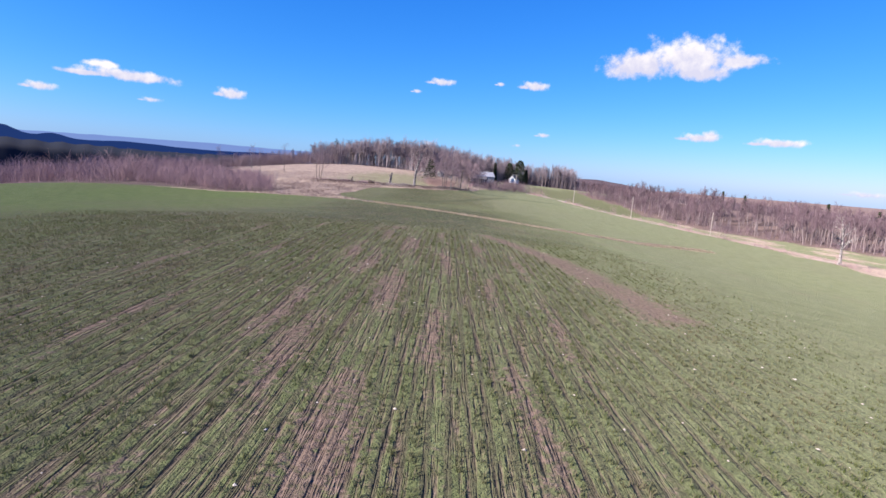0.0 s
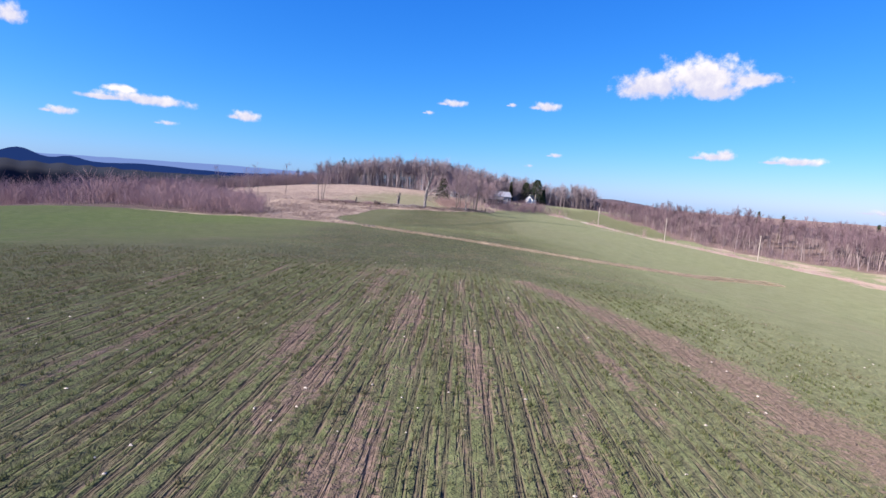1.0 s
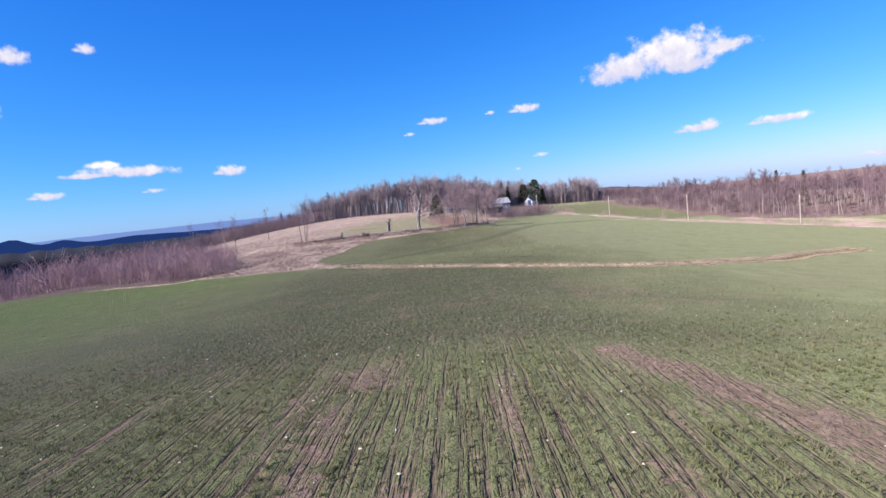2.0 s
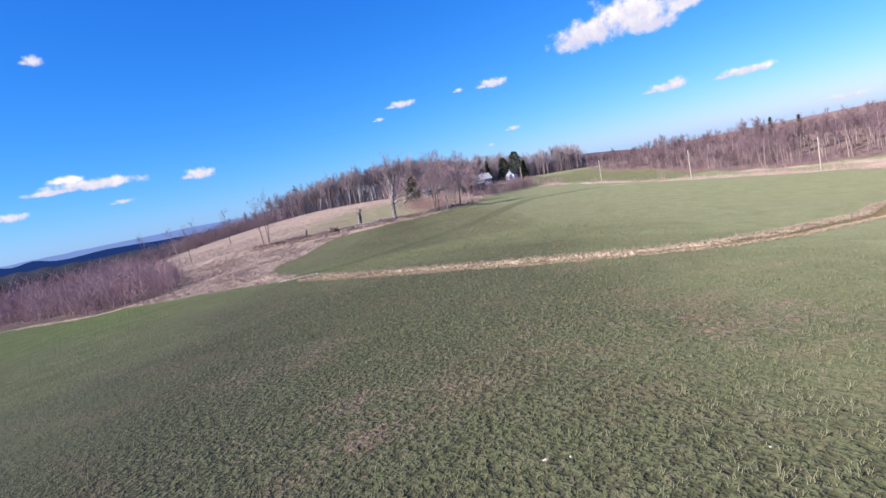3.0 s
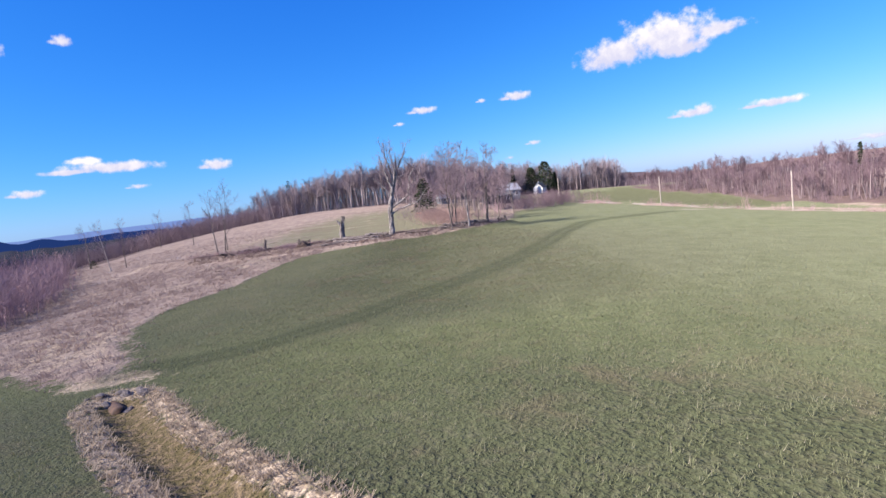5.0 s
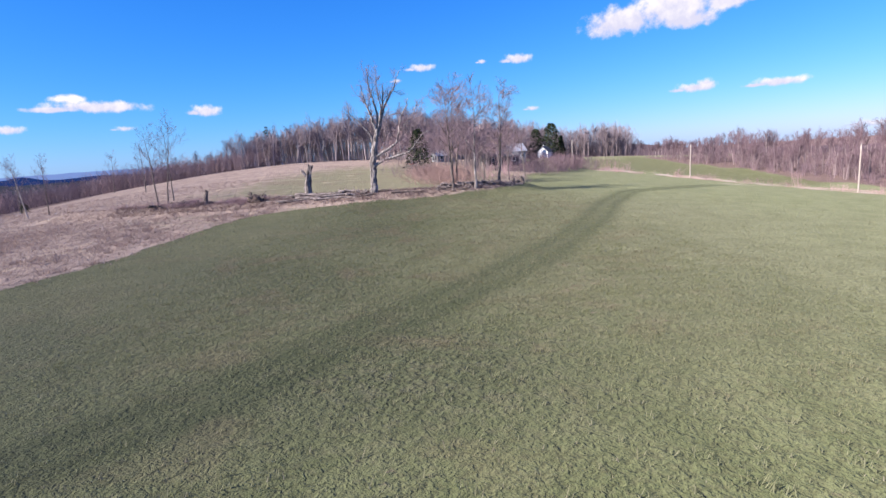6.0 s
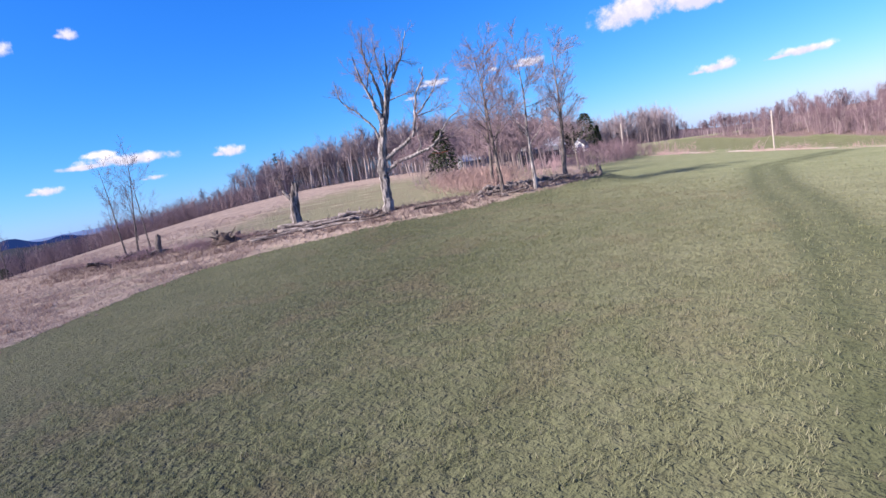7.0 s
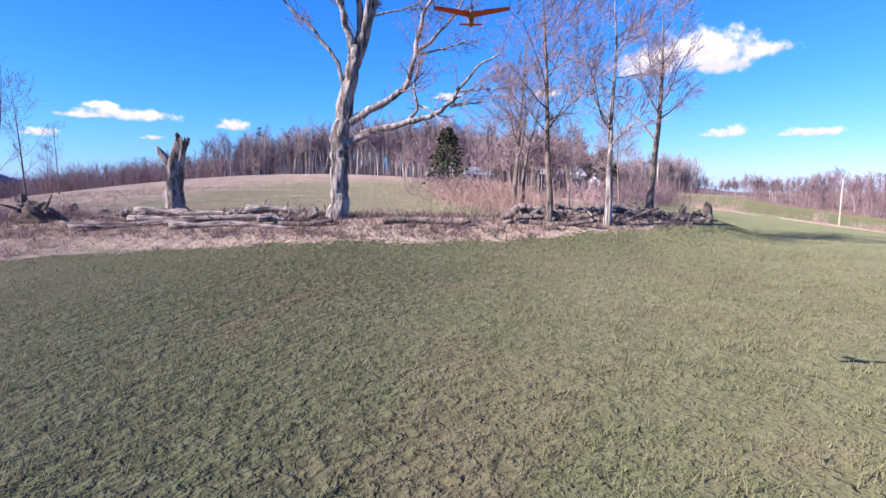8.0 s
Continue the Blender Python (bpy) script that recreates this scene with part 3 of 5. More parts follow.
    patch = np.sin(lines[:, 0] * 0.9 + 1.7 * np.sin(lines[:, 1] * 0.31)) * np.sin(lines[:, 1] * 0.43 + lines[:, 0] * 0.2)
    keep &= rng.random(len(lines)) < 0.72 + 0.35 * patch
    blades("drilled_grass", lines[keep], 0.125, 0.015, 0.7, 6, M_BLADE, "young green cereal sprouting in drilled rows", 3, 0.05, 0.75, 1.2)
    tan = strewn(rng, -60, 14, 122, 200, 28000)
    keep = inside(tan[:, 0] + rng.normal(0, 0.9, len(tan)), tan[:, 1] + rng.normal(0, 0.9, len(tan)), HAY)
    blades("hay_grass", tan[keep], 0.13, 0.02, 1.3, 4, M_STRAW, "matted tan dead hay grass", 4)
    tussock = strewn(rng, -62, -18, 122, 184, 2600)
    keep = inside(tussock[:, 0], tussock[:, 1], HAY) & (np.sin(tussock[:, 0] * 0.5 + 2 * np.sin(tussock[:, 1] * 0.22)) > -0.3)
    blades("hay_grass", tussock[keep], 0.26, 0.022, 1.25, 16, M_STRAW, "tussocks of lodged tan hay grass", 15, 0.16)
    far = strewn(rng, -110, 14, 150, 250, 9000)
    keep = inside(far[:, 0], far[:, 1], HAY) & ((far[:, 0] < -44))
    blades("hay_grass", far[keep], 0.17, 0.04, 1.5, 5, M_STRAW, "tussocks of tan dead hay grass", 14, 0.2)
    rim = strewn(rng, -22, 64, 94, 130, 90000)
    keep = np.abs(away(rim[:, 0], rim[:, 1], DITCH) - 1.3) < 0.55
    blades("ditch_grass", rim[keep], 0.13, 0.018, 1.2, 6, M_PALE, "pale dead grass lining the ditch", 5)
    bank = strewn(rng, -48, 14, 180, 196, 16000)
    keep = (away(bank[:, 0], bank[:, 1], BANK) < 3.0) & inside(bank[:, 0], bank[:, 1] + rng.normal(0, 0.3, len(bank)), HAY)
    blades("bank_grass", bank[keep], 0.24, 0.014, 1.1, 6, M_BANK, "long tan grass among the logs and stones", 6)


field_grass()

# ---- bare trees ----
SPEC_TREE = dict(segments=(9, 5, 3, 2), bend=(0.05, 0.13, 0.17, 0.2), up=(0.02, 0.06, 0.04, 0.02), tip=(0.12, 0.2, 0.3, 0.4), kids=(16, 10, 15), start=(0.32, 0.2, 0.12),
                 angle=(52, 44, 40), ratio=(0.40, 0.50, 0.55), thin=(0.42, 0.5, 0.6), least=0.012)
SPEC_SLIM = dict(SPEC_TREE, bend=(0.03, 0.07, 0.12, 0.2), up=(0.02, 0.09, 0.06, 0.02), kids=(14, 7, 7), start=(0.28, 0.15, 0.1), angle=(44, 38, 38), ratio=(0.31, 0.5, 0.55), thin=(0.30, 0.5, 0.6), least=0.010)
SPEC_FAR = dict(segments=(5, 2, 1), bend=(0.05, 0.14, 0.2), up=(0.02, 0.10, 0.05), tip=(0.4, 0.3, 0.5), kids=(15, 12), start=(0.46, 0.12),
                angle=(36, 42), ratio=(0.38, 0.58), thin=(0.42, 0.65), least=0.032)
SPEC_BRUSH = dict(segments=(2, 1), bend=(0.13, 0.22), up=(0.05, 0.10), tip=(0.3, 0.5), kids=(10,), start=(0.12,),
                  angle=(46,), ratio=(0.42,), thin=(0.6,), least=0.023)


def bare_tree(name, place, height, radius, seed, label, group="", bark=None, twig=None, lean=(0, 0), spec=SPEC_TREE):
    rng = np.random.default_rng(seed)
    rows = []
    grow(rows, rng, (0, 0, -0.15), (lean[0], lean[1], 1), height, radius, 0, spec)
    ob = thing(name, place, label, "tree", group)
    low = [r for r in rows if r[0] <= 1]
    high = [r for r in rows if r[0] >= 2]
    # a flare at the foot
    low[0][2][0] *= 1.35
    v, q = tubes_of(low, (9, 5), rng, 0.06)
    part("trunk", quad_mesh("trunk", v, q, [bark or M_BARK]), None, ob)
    v, q = join([tube(p, r, 3) if lv == 2 else ribbon(p, r) for lv, p, r in high])
    part("crown", quad_mesh("crown", v, q, [twig or M_TWIG]), None, ob, "fine leafless twigs")
    return ob


def dead_tree():
    """The great dying tree: a hollow bole, forked stems, two long limbs on one side."""
    rng = np.random.default_rng(5)
    k = 0.01774

    def limb(pts, r0, r1, deep=0.0, bend=1.0):
        p = np.array([((a - 290) * k, 0.0, (820 - b) * k) for a, b in pts])
        p = np.stack([p[:, 0] * 0.994 + p[:, 2] * 0.108, p[:, 1], p[:, 2] * 0.994 - p[:, 0] * 0.108], -1)
        n = len(p)
        t = np.linspace(0, 1, n)
        p[:, 1] = deep * t + 0.12 * np.sin(t * 5 + deep * 3) * bend * t
        fine = np.linspace(0, n - 1, (n - 1) * 4 + 1)
        q = np.stack([np.interp(fine, np.arange(n), p[:, c]) for c in range(3)], -1)
        for _ in range(2):
            q[1:-1] = (q[:-2] + 2 * q[1:-1] + q[2:]) / 4
        q[1:-1] += rng.normal(0, 0.035 * min(1, r0 * 6), q[1:-1].shape)
        rad = r0 + (r1 - r0) * np.linspace(0, 1, len(q)) ** 0.8
        return q, rad * 0.9 * (1 + 0.09 * np.sin(np.arange(len(q)) * 2.1 + deep))

    stems = [limb(((298, 440), (285, 380), (262, 320), (240, 270), (215, 215), (190, 125)), 0.24, 0.04, -0.7),
             limb(((303, 410), (300, 300), (265, 200), (225, 100), (228, 10)), 0.21, 0.035, 0.6),
             limb(((303, 410), (318, 310), (335, 200), (330, 115)), 0.22, 0.05, -0.2),
             limb(((308, 420), (340, 250), (375, 180), (410, 100), (425, 10)), 0.21, 0.03, 0.9),
             limb(((285, 520), (262, 440), (215, 390), (160, 345), (115, 315), (103, 240)), 0.13, 0.03, -0.8),
             limb(((300, 580), (340, 550), (385, 525), (430, 490), (450, 400), (455, 310), (490, 250), (500, 190)), 0.23, 0.04, -0.5),
             limb(((450, 400), (490, 350), (535, 290), (560, 220)), 0.11, 0.03, 0.5),
             limb(((450, 400), (520, 380), (570, 360)), 0.07, 0.02, -0.4),
             limb(((290, 645), (330, 610), (430, 570), (500, 550), (545, 515), (570, 465), (610, 410), (650, 390)), 0.22, 0.03, -1.0),
             limb(((440, 565), (470, 535), (450, 480), (462, 420)), 0.10, 0.04, -0.4),
             limb(((545, 515), (590, 505), (625, 497)), 0.07, 0.02, -0.5),
             limb(((565, 475), (620, 468), (675, 462)), 0.06, 0.015, -0.6),
             limb(((335, 320), (400, 295), (455, 285)), 0.06, 0.02, 0.4),
             limb(((330, 600), (360, 590), (352, 612)), 0.06, 0.03, -0.5),
             limb(((270, 330), (225, 250), (180, 185)), 0.07, 0.02, 0.8),
             limb(((240, 250), (245, 180), (285, 60)), 0.07, 0.02, 1.0),
             limb(((330, 290), (300, 180), (283, 50)), 0.08, 0.02, -0.9)]
    bole, rad = limb(((290, 828), (288, 760), (286, 690), (278, 620), (284, 560), (292, 490), (298, 430), (302, 395)), 0.46, 0.29, 0.0, 0.3)
    rad = rad / (1 + 0.09 * np.sin(np.arange(len(rad)) * 2.1))
    rad[:4] *= np.array([1.32, 1.16, 1.06, 1.0])
    rad[9:15] *= 1.10
    ob = thing("dead_tree", at(-11.7, 183.6), "tall dying tree with bleached grey bole and broken forked limbs", "tree")
    step = np.linspace(0, len(bole) - 1, 96)
    rad = np.interp(step, np.arange(len(rad)), rad)
    bole = np.stack([np.interp(step, np.arange(len(bole)), bole[:, c]) for c in range(3)], -1)
    v, q = tube(bole, rad, 32, 0.0)
    # ridges, hollows and burls in the bole
    ang = np.arctan2(v[:, 1] - np.interp(v[:, 2], bole[:, 2], bole[:, 1]), v[:, 0] - np.interp(v[:, 2], bole[:, 2], bole[:, 0]))
    out = np.stack([np.cos(ang), np.sin(ang), 0 * ang], -1)
    push = 0.018 * np.sin(ang * 5 + v[:, 2] * 0.5) + 0.016 * np.sin(ang * 9 - v[:, 2] * 0.8) - 0.0
    for zz, aa, depth, wide in ((3.15, -1.75, -0.32, 0.13), (3.15, -1.75, 0.14, 0.34), (3.75, -1.2, 0.17, 0.25), (2.75, -2.3, 0.16, 0.2), (3.5, -2.5, 0.15, 0.2), (2.75, -1.0, -0.2, 0.12), (2.75, -1.0, 0.1, 0.28), (2.2, -2.6, 0.08, 0.3), (5.0, -2.6, 0.12, 0.4), (4.6, -0.5, 0.16, 0.4), (1.2, -1.1, -0.12, 0.7)):
        da = np.angle(np.exp(1j * (ang - aa)))
        push += 0.8 * depth * np.exp(-(((v[:, 2] - zz) / wide) ** 2 + (da / 0.42) ** 2))
    part("trunk", quad_mesh("trunk", v + out * push[:, None], q, [M_DEAD]), None, ob)
    for p, r in stems:
        v, q = tube(p, r, 9, 0.10, rng)
        part("limb", quad_mesh("limb", v, q, [M_DEAD]), None, ob)
    spec = dict(SPEC_TREE, segments=(4, 4, 3), bend=(0.16, 0.2, 0.22), up=(0.06, 0.05, 0.04), kids=(6, 5), start=(0.25, 0.2), angle=(40, 38), ratio=(0.5, 0.5), thin=(0.55, 0.6), tip=(0.35, 0.35, 0.4), least=0.008)
    rows = []
    for p, r in stems:
        n = len(p)
        for _ in range(11):
            i = int(rng.uniform(0.35, 0.99) * (n - 1))
            d = unit(p[min(i + 1, n - 1)] - p[i - 1] + rng.normal(0, 0.5, 3) * np.linalg.norm(p[min(i + 1, n - 1)] - p[i - 1]))
            grow(rows, rng, p[i], d, rng.uniform(0.7, 2.2), max(r[i] * 0.35, 0.014), 0, spec)
    v, q = tubes_of(rows, (4, 3))
    part("crown", quad_mesh("crown", v, q, [M_TWIG]), None, ob, "sparse reddish twigs")


dead_tree()


def hedge_trees():
    g = "bare trees on the stone heap"
    bare_tree("bare_tree", at(4.0, 188.8), 11.5, 0.21, 21, "bare grey tree with wide side limbs on a stone heap", g)
    bare_tree("bare_tree", at(0.7, 184.7), 11.0, 0.16, 22, "slender bare grey tree leaning slightly on a stone heap", g, bark=M_DEAD, lean=(0.08, 0))
    bare_tree("bare_tree", at(-2.1, 184.1), 11.5, 0.15, 23, "thin bare straight tree at the heap's edge", g, bark=M_SNAG)
    bare_tree("bare_tree", at(-1.9, 204.0), 13.5, 0.24, 24, "bare double-stemmed tree in pink bramble", g)
    bare_tree("bare_tree", at(-1.2, 204.6), 11.0, 0.18, 25, "bare double-stemmed tree in pink bramble", g, lean=(0.12, 0))
    bare_tree("bare_tree", at(8.4, 214.0), 9.0, 0.10, 26, "thin bare sapling behind the stone heap", g)
    bare_tree("bare_tree", at(3.6, 209.0), 8.0, 0.10, 27, "thin bare sapling behind the stone heap", g)
    bare_tree("bare_tree", at(13.0, 226.0), 10.0, 0.13, 28, "bare tree behind the stone heap", g)
    h = "thin trees in the hayfield"
    bare_tree("bare_tree", at(-50.0, 207.0), 12.0, 0.13, 31, "thin dark bare tree standing in tan hay", h, lean=(-0.05, 0), spec=SPEC_SLIM)
    bare_tree("bare_tree", at(-48.6, 207.4), 13.0, 0.13, 32, "thin dark bare tree standing in tan hay", h, lean=(0.06, 0), spec=SPEC_SLIM)
    bare_tree("bare_tree", at(-50.6, 213.5), 12.0, 0.12, 33, "thin dark bare tree standing in tan hay", h, spec=SPEC_SLIM)
    bare_tree("birch_tree", at(-75.9, 212.6), 10.0, 0.14, 34, "pale leaning bare birch in tan hay", h, bark=M_BIRCH, lean=(-0.18, 0), spec=SPEC_SLIM)
    bare_tree("bare_tree", at(-74.6, 216.0), 10.0, 0.10, 35, "thin dark bare tree standing in tan hay", h, spec=SPEC_SLIM)
    bare_tree("bare_tree", at(-102.4, 245.6), 11.5, 0.16, 36, "bare tree at the hayfield's corner", h, spec=SPEC_SLIM)
    bare_tree("bare_tree", at(-75.9, 251.7), 11.5, 0.12, 37, "tall thin bare tree in the hayfield", h, spec=SPEC_SLIM)
    bare_tree("bare_tree", at(-102.0, 282.6), 11.5, 0.13, 38, "bare tree at the hayfield's edge", h, spec=SPEC_SLIM)
    bare_tree("dead_tree", at(112.0, 153.0), 13.0, 0.45, 39, "bleached dead tree beside the road", bark=M_DEAD, twig=M_DEAD, spec=dict(SPEC_TREE, kids=(11, 6, 4), thin=(0.62, 0.6, 0.6), least=0.03))


hedge_trees()


# ---- woods ----
def templates(spec, count, height, radius, seed, stems=1, spread=0.0):
    made = []
    for c in range(count):
        rng = np.random.default_rng(seed + c)
        rows = []
        for s in range(stems):
            off = rng.normal(0, spread, 2) if stems > 1 else (0, 0)
            grow(rows, rng, (off[0], off[1], -0.2), (off[0] * 0.12, off[1] * 0.12, 1), height * rng.uniform(0.75, 1.15), radius, 0, spec)
        parts = [ribbon(p, r) if lv > 0 else tube(p, r, 4 if stems == 1 else 3) for lv, p, r in rows]
        v, q = join(parts)
        index = np.concatenate([np.full(len(b[1]), 0 if row[0] == 0 else 1) for b, row in zip(parts, rows)])
        made.append((v, q, index))
    return made


def woods(name, spots, made, mats, label, seed, low=0.75, high=1.2, by=None):
    rng = np.random.default_rng(seed)
    z = land(spots[:, 0], spots[:, 1])
    vs, qs, ix, n = [], [], [], 0
    for (x, y), zz in zip(spots, z):
        v, q, index = made[rng.integers(len(made))]
        a, s, t = rng.random() * 6.283, rng.uniform(low, high) * (by(x, y) if by else 1.0), rng.uniform(0.85, 1.2)
        c, d = math.cos(a) * s * t, math.sin(a) * s * t
        w = np.stack([v[:, 0] * c - v[:, 1] * d + x, v[:, 0] * d + v[:, 1] * c + y, v[:, 2] * s + zz], -1)
        vs.append(w)
        qs.append(q + n)
        ix.append(index)
        n += len(v)
    me = quad_mesh(name, np.concatenate(vs), np.concatenate(qs), mats, np.concatenate(ix))
    return tagged(new(name, me), label, "woods", kind="stuff")


def fill(ring, count, seed):
    rng = np.random.default_rng(seed)
    ring = np.array(ring, float)
    low, high = ring.min(0), ring.max(0)
    got = np.zeros((0, 2))
    while len(got) < count:
        p = rng.uniform(low, high, (count, 2))
        got = np.concatenate([got, p[inside(p[:, 0], p[:, 1], [tuple(r) for r in ring])]])
    return got[:count]


TALL = templates(SPEC_FAR, 9, 11.4, 0.20, 100)
SLIM = templates(SPEC_FAR, 6, 7.8, 0.09, 150)
BRUSH = templates(SPEC_BRUSH, 8, 5.2, 0.045, 200, stems=7, spread=0.9)
SPEC_CANE = dict(SPEC_BRUSH, segments=(3, 2), bend=(0.28, 0.3), up=(-0.05, 0.0), kids=(7,), ratio=(0.5,), least=0.008)
CANES = templates(SPEC_CANE, 6, 1.7, 0.014, 300, stems=12, spread=0.8)


def all_woods():
    pale = [M_TRUNKS, M_WOODS]
    brush = [M_BRUSH, M_BRUSH]
    dusk = [M_TWIG, M_VALLEY]
    forest = [M_VTRUNK, M_VALLEY]
    woods("ridge_woods", fill([(-78, 308), (-60, 316), (-30, 318), (-8, 308), (4, 318), (8, 362), (-90, 362)], 430, 1), TALL, pale, "leafless grey-brown woods on the ridge behind the hayfield", 1, 1.02, 1.28, lambda x, y: min(1.0, 0.6 + max(0.0, x + 88) * 0.009))
    woods("ridge_woods", fill([(8, 325), (28, 352), (48, 380), (86, 376), (92, 402), (0, 402)], 300, 2), TALL, [M_VTRUNK, M_WOODS], "leafless woods behind the farmhouses", 2, 0.9, 1.2)
    woods("brush_thicket", fill([(-72, 332), (-10, 334), (10, 350), (10, 366), (-80, 366)], 160, 33), BRUSH, [M_WOODS, M_WOODS], "brown saplings deep in the ridge woods", 33, 1.1, 1.7)
    woods("brush_thicket", fill([(-13, 226), (-5, 222), (-4, 236), (-13, 238)], 12, 34), BRUSH, [M_TWIG, M_TWIG], "bare shrubs before the dark conifer", 34, 0.35, 0.6)
    woods("brush_thicket", fill([(10, 336), (30, 360), (50, 382), (88, 380), (92, 400), (8, 400)], 260, 36), BRUSH, [M_WOODS, M_WOODS], "grey-brown saplings in the woods behind the farmhouses", 36, 1.3, 2.1)
    woods("yard_trees", fill([(-3, 250), (4, 236), (12, 240), (16, 268), (10, 276), (-6, 276)], 84, 3), SLIM, [M_VTRUNK, M_TWIG], "reddish thicket of thin bare trees by the farmyard", 3, 0.85, 1.25)
    woods("yard_trees", fill([(-16, 262), (-6, 250), (-4, 272), (-12, 292), (-24, 300)], 46, 31), SLIM, [M_VTRUNK, M_TWIG], "grey-brown bare trees beside the ridge woods", 31, 0.7, 1.1)
    woods("yard_trees", fill([(2, 278), (12, 282), (10, 296), (-8, 300), (-8, 284)], 34, 32), SLIM, [M_VTRUNK, M_TWIG], "bare trees round the farm buildings", 32, 0.8, 1.15)
    woods("valley_woods", fill([(82, 350), (86, 310), (96, 282), (101, 260), (115, 242), (138, 228), (183, 182), (208, 112), (245, 112), (235, 230), (160, 300), (130, 365)], 720, 4), TALL, forest, "leafless brown forest across the road", 4, 0.80, 1.06, lambda x, y: min(1.0, 0.58 + max(0.0, x - 100) * 0.0075))
    woods("valley_woods", fill([(62, 400), (130, 352), (175, 400), (110, 440)], 130, 14), SLIM, forest, "low leafless woods beyond the far field", 14, 0.6, 0.95)
    woods("brush_thicket", fill([(-46, 146), (-56, 144), (-76, 155), (-98, 169), (-110, 205), (-97, 226), (-65, 184), (-54, 164)], 430, 13), BRUSH, brush, "purple-brown bare shrubs beside the hayfield", 13, 0.5, 1.0)
    woods("brush_thicket", fill([(-98, 169), (-113, 168), (-165, 190), (-230, 190), (-230, 280), (-118, 262), (-104, 240), (-95, 222), (-110, 205)], 360, 5), BRUSH, brush, "purple-brown thicket of bare saplings", 5, 1.0, 1.75)
    woods("brush_thicket", fill([(-150, 268), (-112, 288), (-90, 300), (-68, 306), (-60, 322), (-90, 340), (-170, 320)], 250, 6), BRUSH, [M_TWIG, M_TWIG], "brown brush along the hayfield's far edge", 6, 0.8, 1.4)
    woods("brush_thicket", fill([(-112, 292), (-90, 302), (-68, 308), (-62, 326), (-100, 345), (-125, 320)], 140, 16), BRUSH, [M_TWIG, M_TWIG], "tall brown thicket climbing to the ridge woods", 16, 0.8, 1.4)
    woods("ridge_woods", fill([(-108, 300), (-70, 310), (-70, 345), (-110, 335)], 34, 17), SLIM, pale, "slim leafless trees above the thicket", 17, 0.55, 1.0)
    woods("brush_thicket", fill([(-70, 306), (-8, 305), (6, 322), (70, 386), (70, 398), (-8, 350), (-66, 345)], 210, 12), BRUSH, [M_WOODS, M_WOODS], "brown brush under the ridge woods", 12, 0.25, 0.55)
    woods("brush_thicket", fill([(13, 226), (22, 240), (33, 262), (44, 274), (38, 286), (22, 266), (10, 246)], 110, 15), BRUSH, dusk, "brown hedge of bare saplings towards the road", 15, 0.4, 0.85)
    woods("brush_thicket", fill([(26, 300), (34, 276), (46, 286), (56, 300), (46, 330), (30, 325)], 50, 7), BRUSH, dusk, "brown brush round the farmyard", 7, 0.3, 0.6)
    woods("brush_thicket", fill([(80, 345), (82, 312), (92, 282), (94, 255), (111, 236), (136, 222), (178, 178), (194, 170), (180, 225), (116, 268)], 280, 8), BRUSH, dusk, "brown brush at the forest's foot", 8, 0.3, 0.75)
    woods("bramble", fill([(-9, 220), (-6, 206), (-2, 200), (1, 204), (1, 232), (-8, 236)], 130, 9), CANES, [M_BRAMBLE, M_BRAMBLE], "pinkish tangle of bare bramble canes", 9, 0.9, 1.8)
    woods("bramble", fill([(1, 198), (7, 198), (11, 206), (12, 228), (1, 234)], 80, 19), CANES, [M_TWIG, M_TWIG], "low brown weeds and canes behind the stone heap", 19, 0.25, 0.65)
    woods("brush_thicket", fill([(0, 216), (12, 214), (13, 232), (0, 236)], 12, 20), BRUSH, brush, "bare shrubs behind the stone heap", 20, 0.35, 0.7)
    rng = np.random.default_rng(64)
    line = np.array(ROADSIDE[:6], float)
    t = rng.random(160) * 4.98
    i = t.astype(int)
    spots = line[i] + (line[i + 1] - line[i]) * (t - i)[:, None] + rng.normal(0, 1.0, (160, 2)) * 1.6 + (2.2, 1.6)
    woods("bramble", spots, CANES, [M_BRAMBLE, M_BRUSH], "pinkish dead canes and weeds along the roadside", 64, 0.45, 1.1)
    woods("roadside_shrubs", spots[:16] + (3.0, 2.4), BRUSH, brush, "sparse bare shrubs along the roadside", 65, 0.35, 0.8)
    woods("brush_thicket", fill([(84, 340), (89, 302), (99, 276), (125, 252), (140, 300), (112, 350)], 200, 35), BRUSH, dusk, "brown saplings along the forest's edge", 35, 0.6, 1.15)
    woods("bramble", fill([(-4, 187.0), (4, 189.5), (7.5, 191), (8, 196), (2, 194), (-5, 190)], 34, 10), CANES, [M_BRAMBLE, M_BRUSH], "bare canes growing through the stone heap", 10, 0.4, 0.8)
    woods("bramble", fill([(-31, 184.5), (-23.5, 184.2), (-23.5, 187.5), (-31, 188.5)], 34, 21), CANES, [M_BRAMBLE, M_BRUSH], "pinkish dead canes round the uprooted stump", 21, 0.3, 0.6)
    woods("bramble", fill([(-37.8, 186.6), (-33.6, 184.8), (-33.0, 186.6), (-37, 188.6)], 46, 23), CANES, [M_TWIG, M_BRUSH], "dark heap of dead brush beside the short stump", 23, 0.3, 0.62)
    woods("bramble", fill([(-30.5, 184.0), (-27, 183.0), (-27, 184.8), (-30.5, 185.6)], 34, 24), CANES, [M_TWIG, M_BRUSH], "low dark dead brush along the old fence line", 24, 0.3, 0.55)
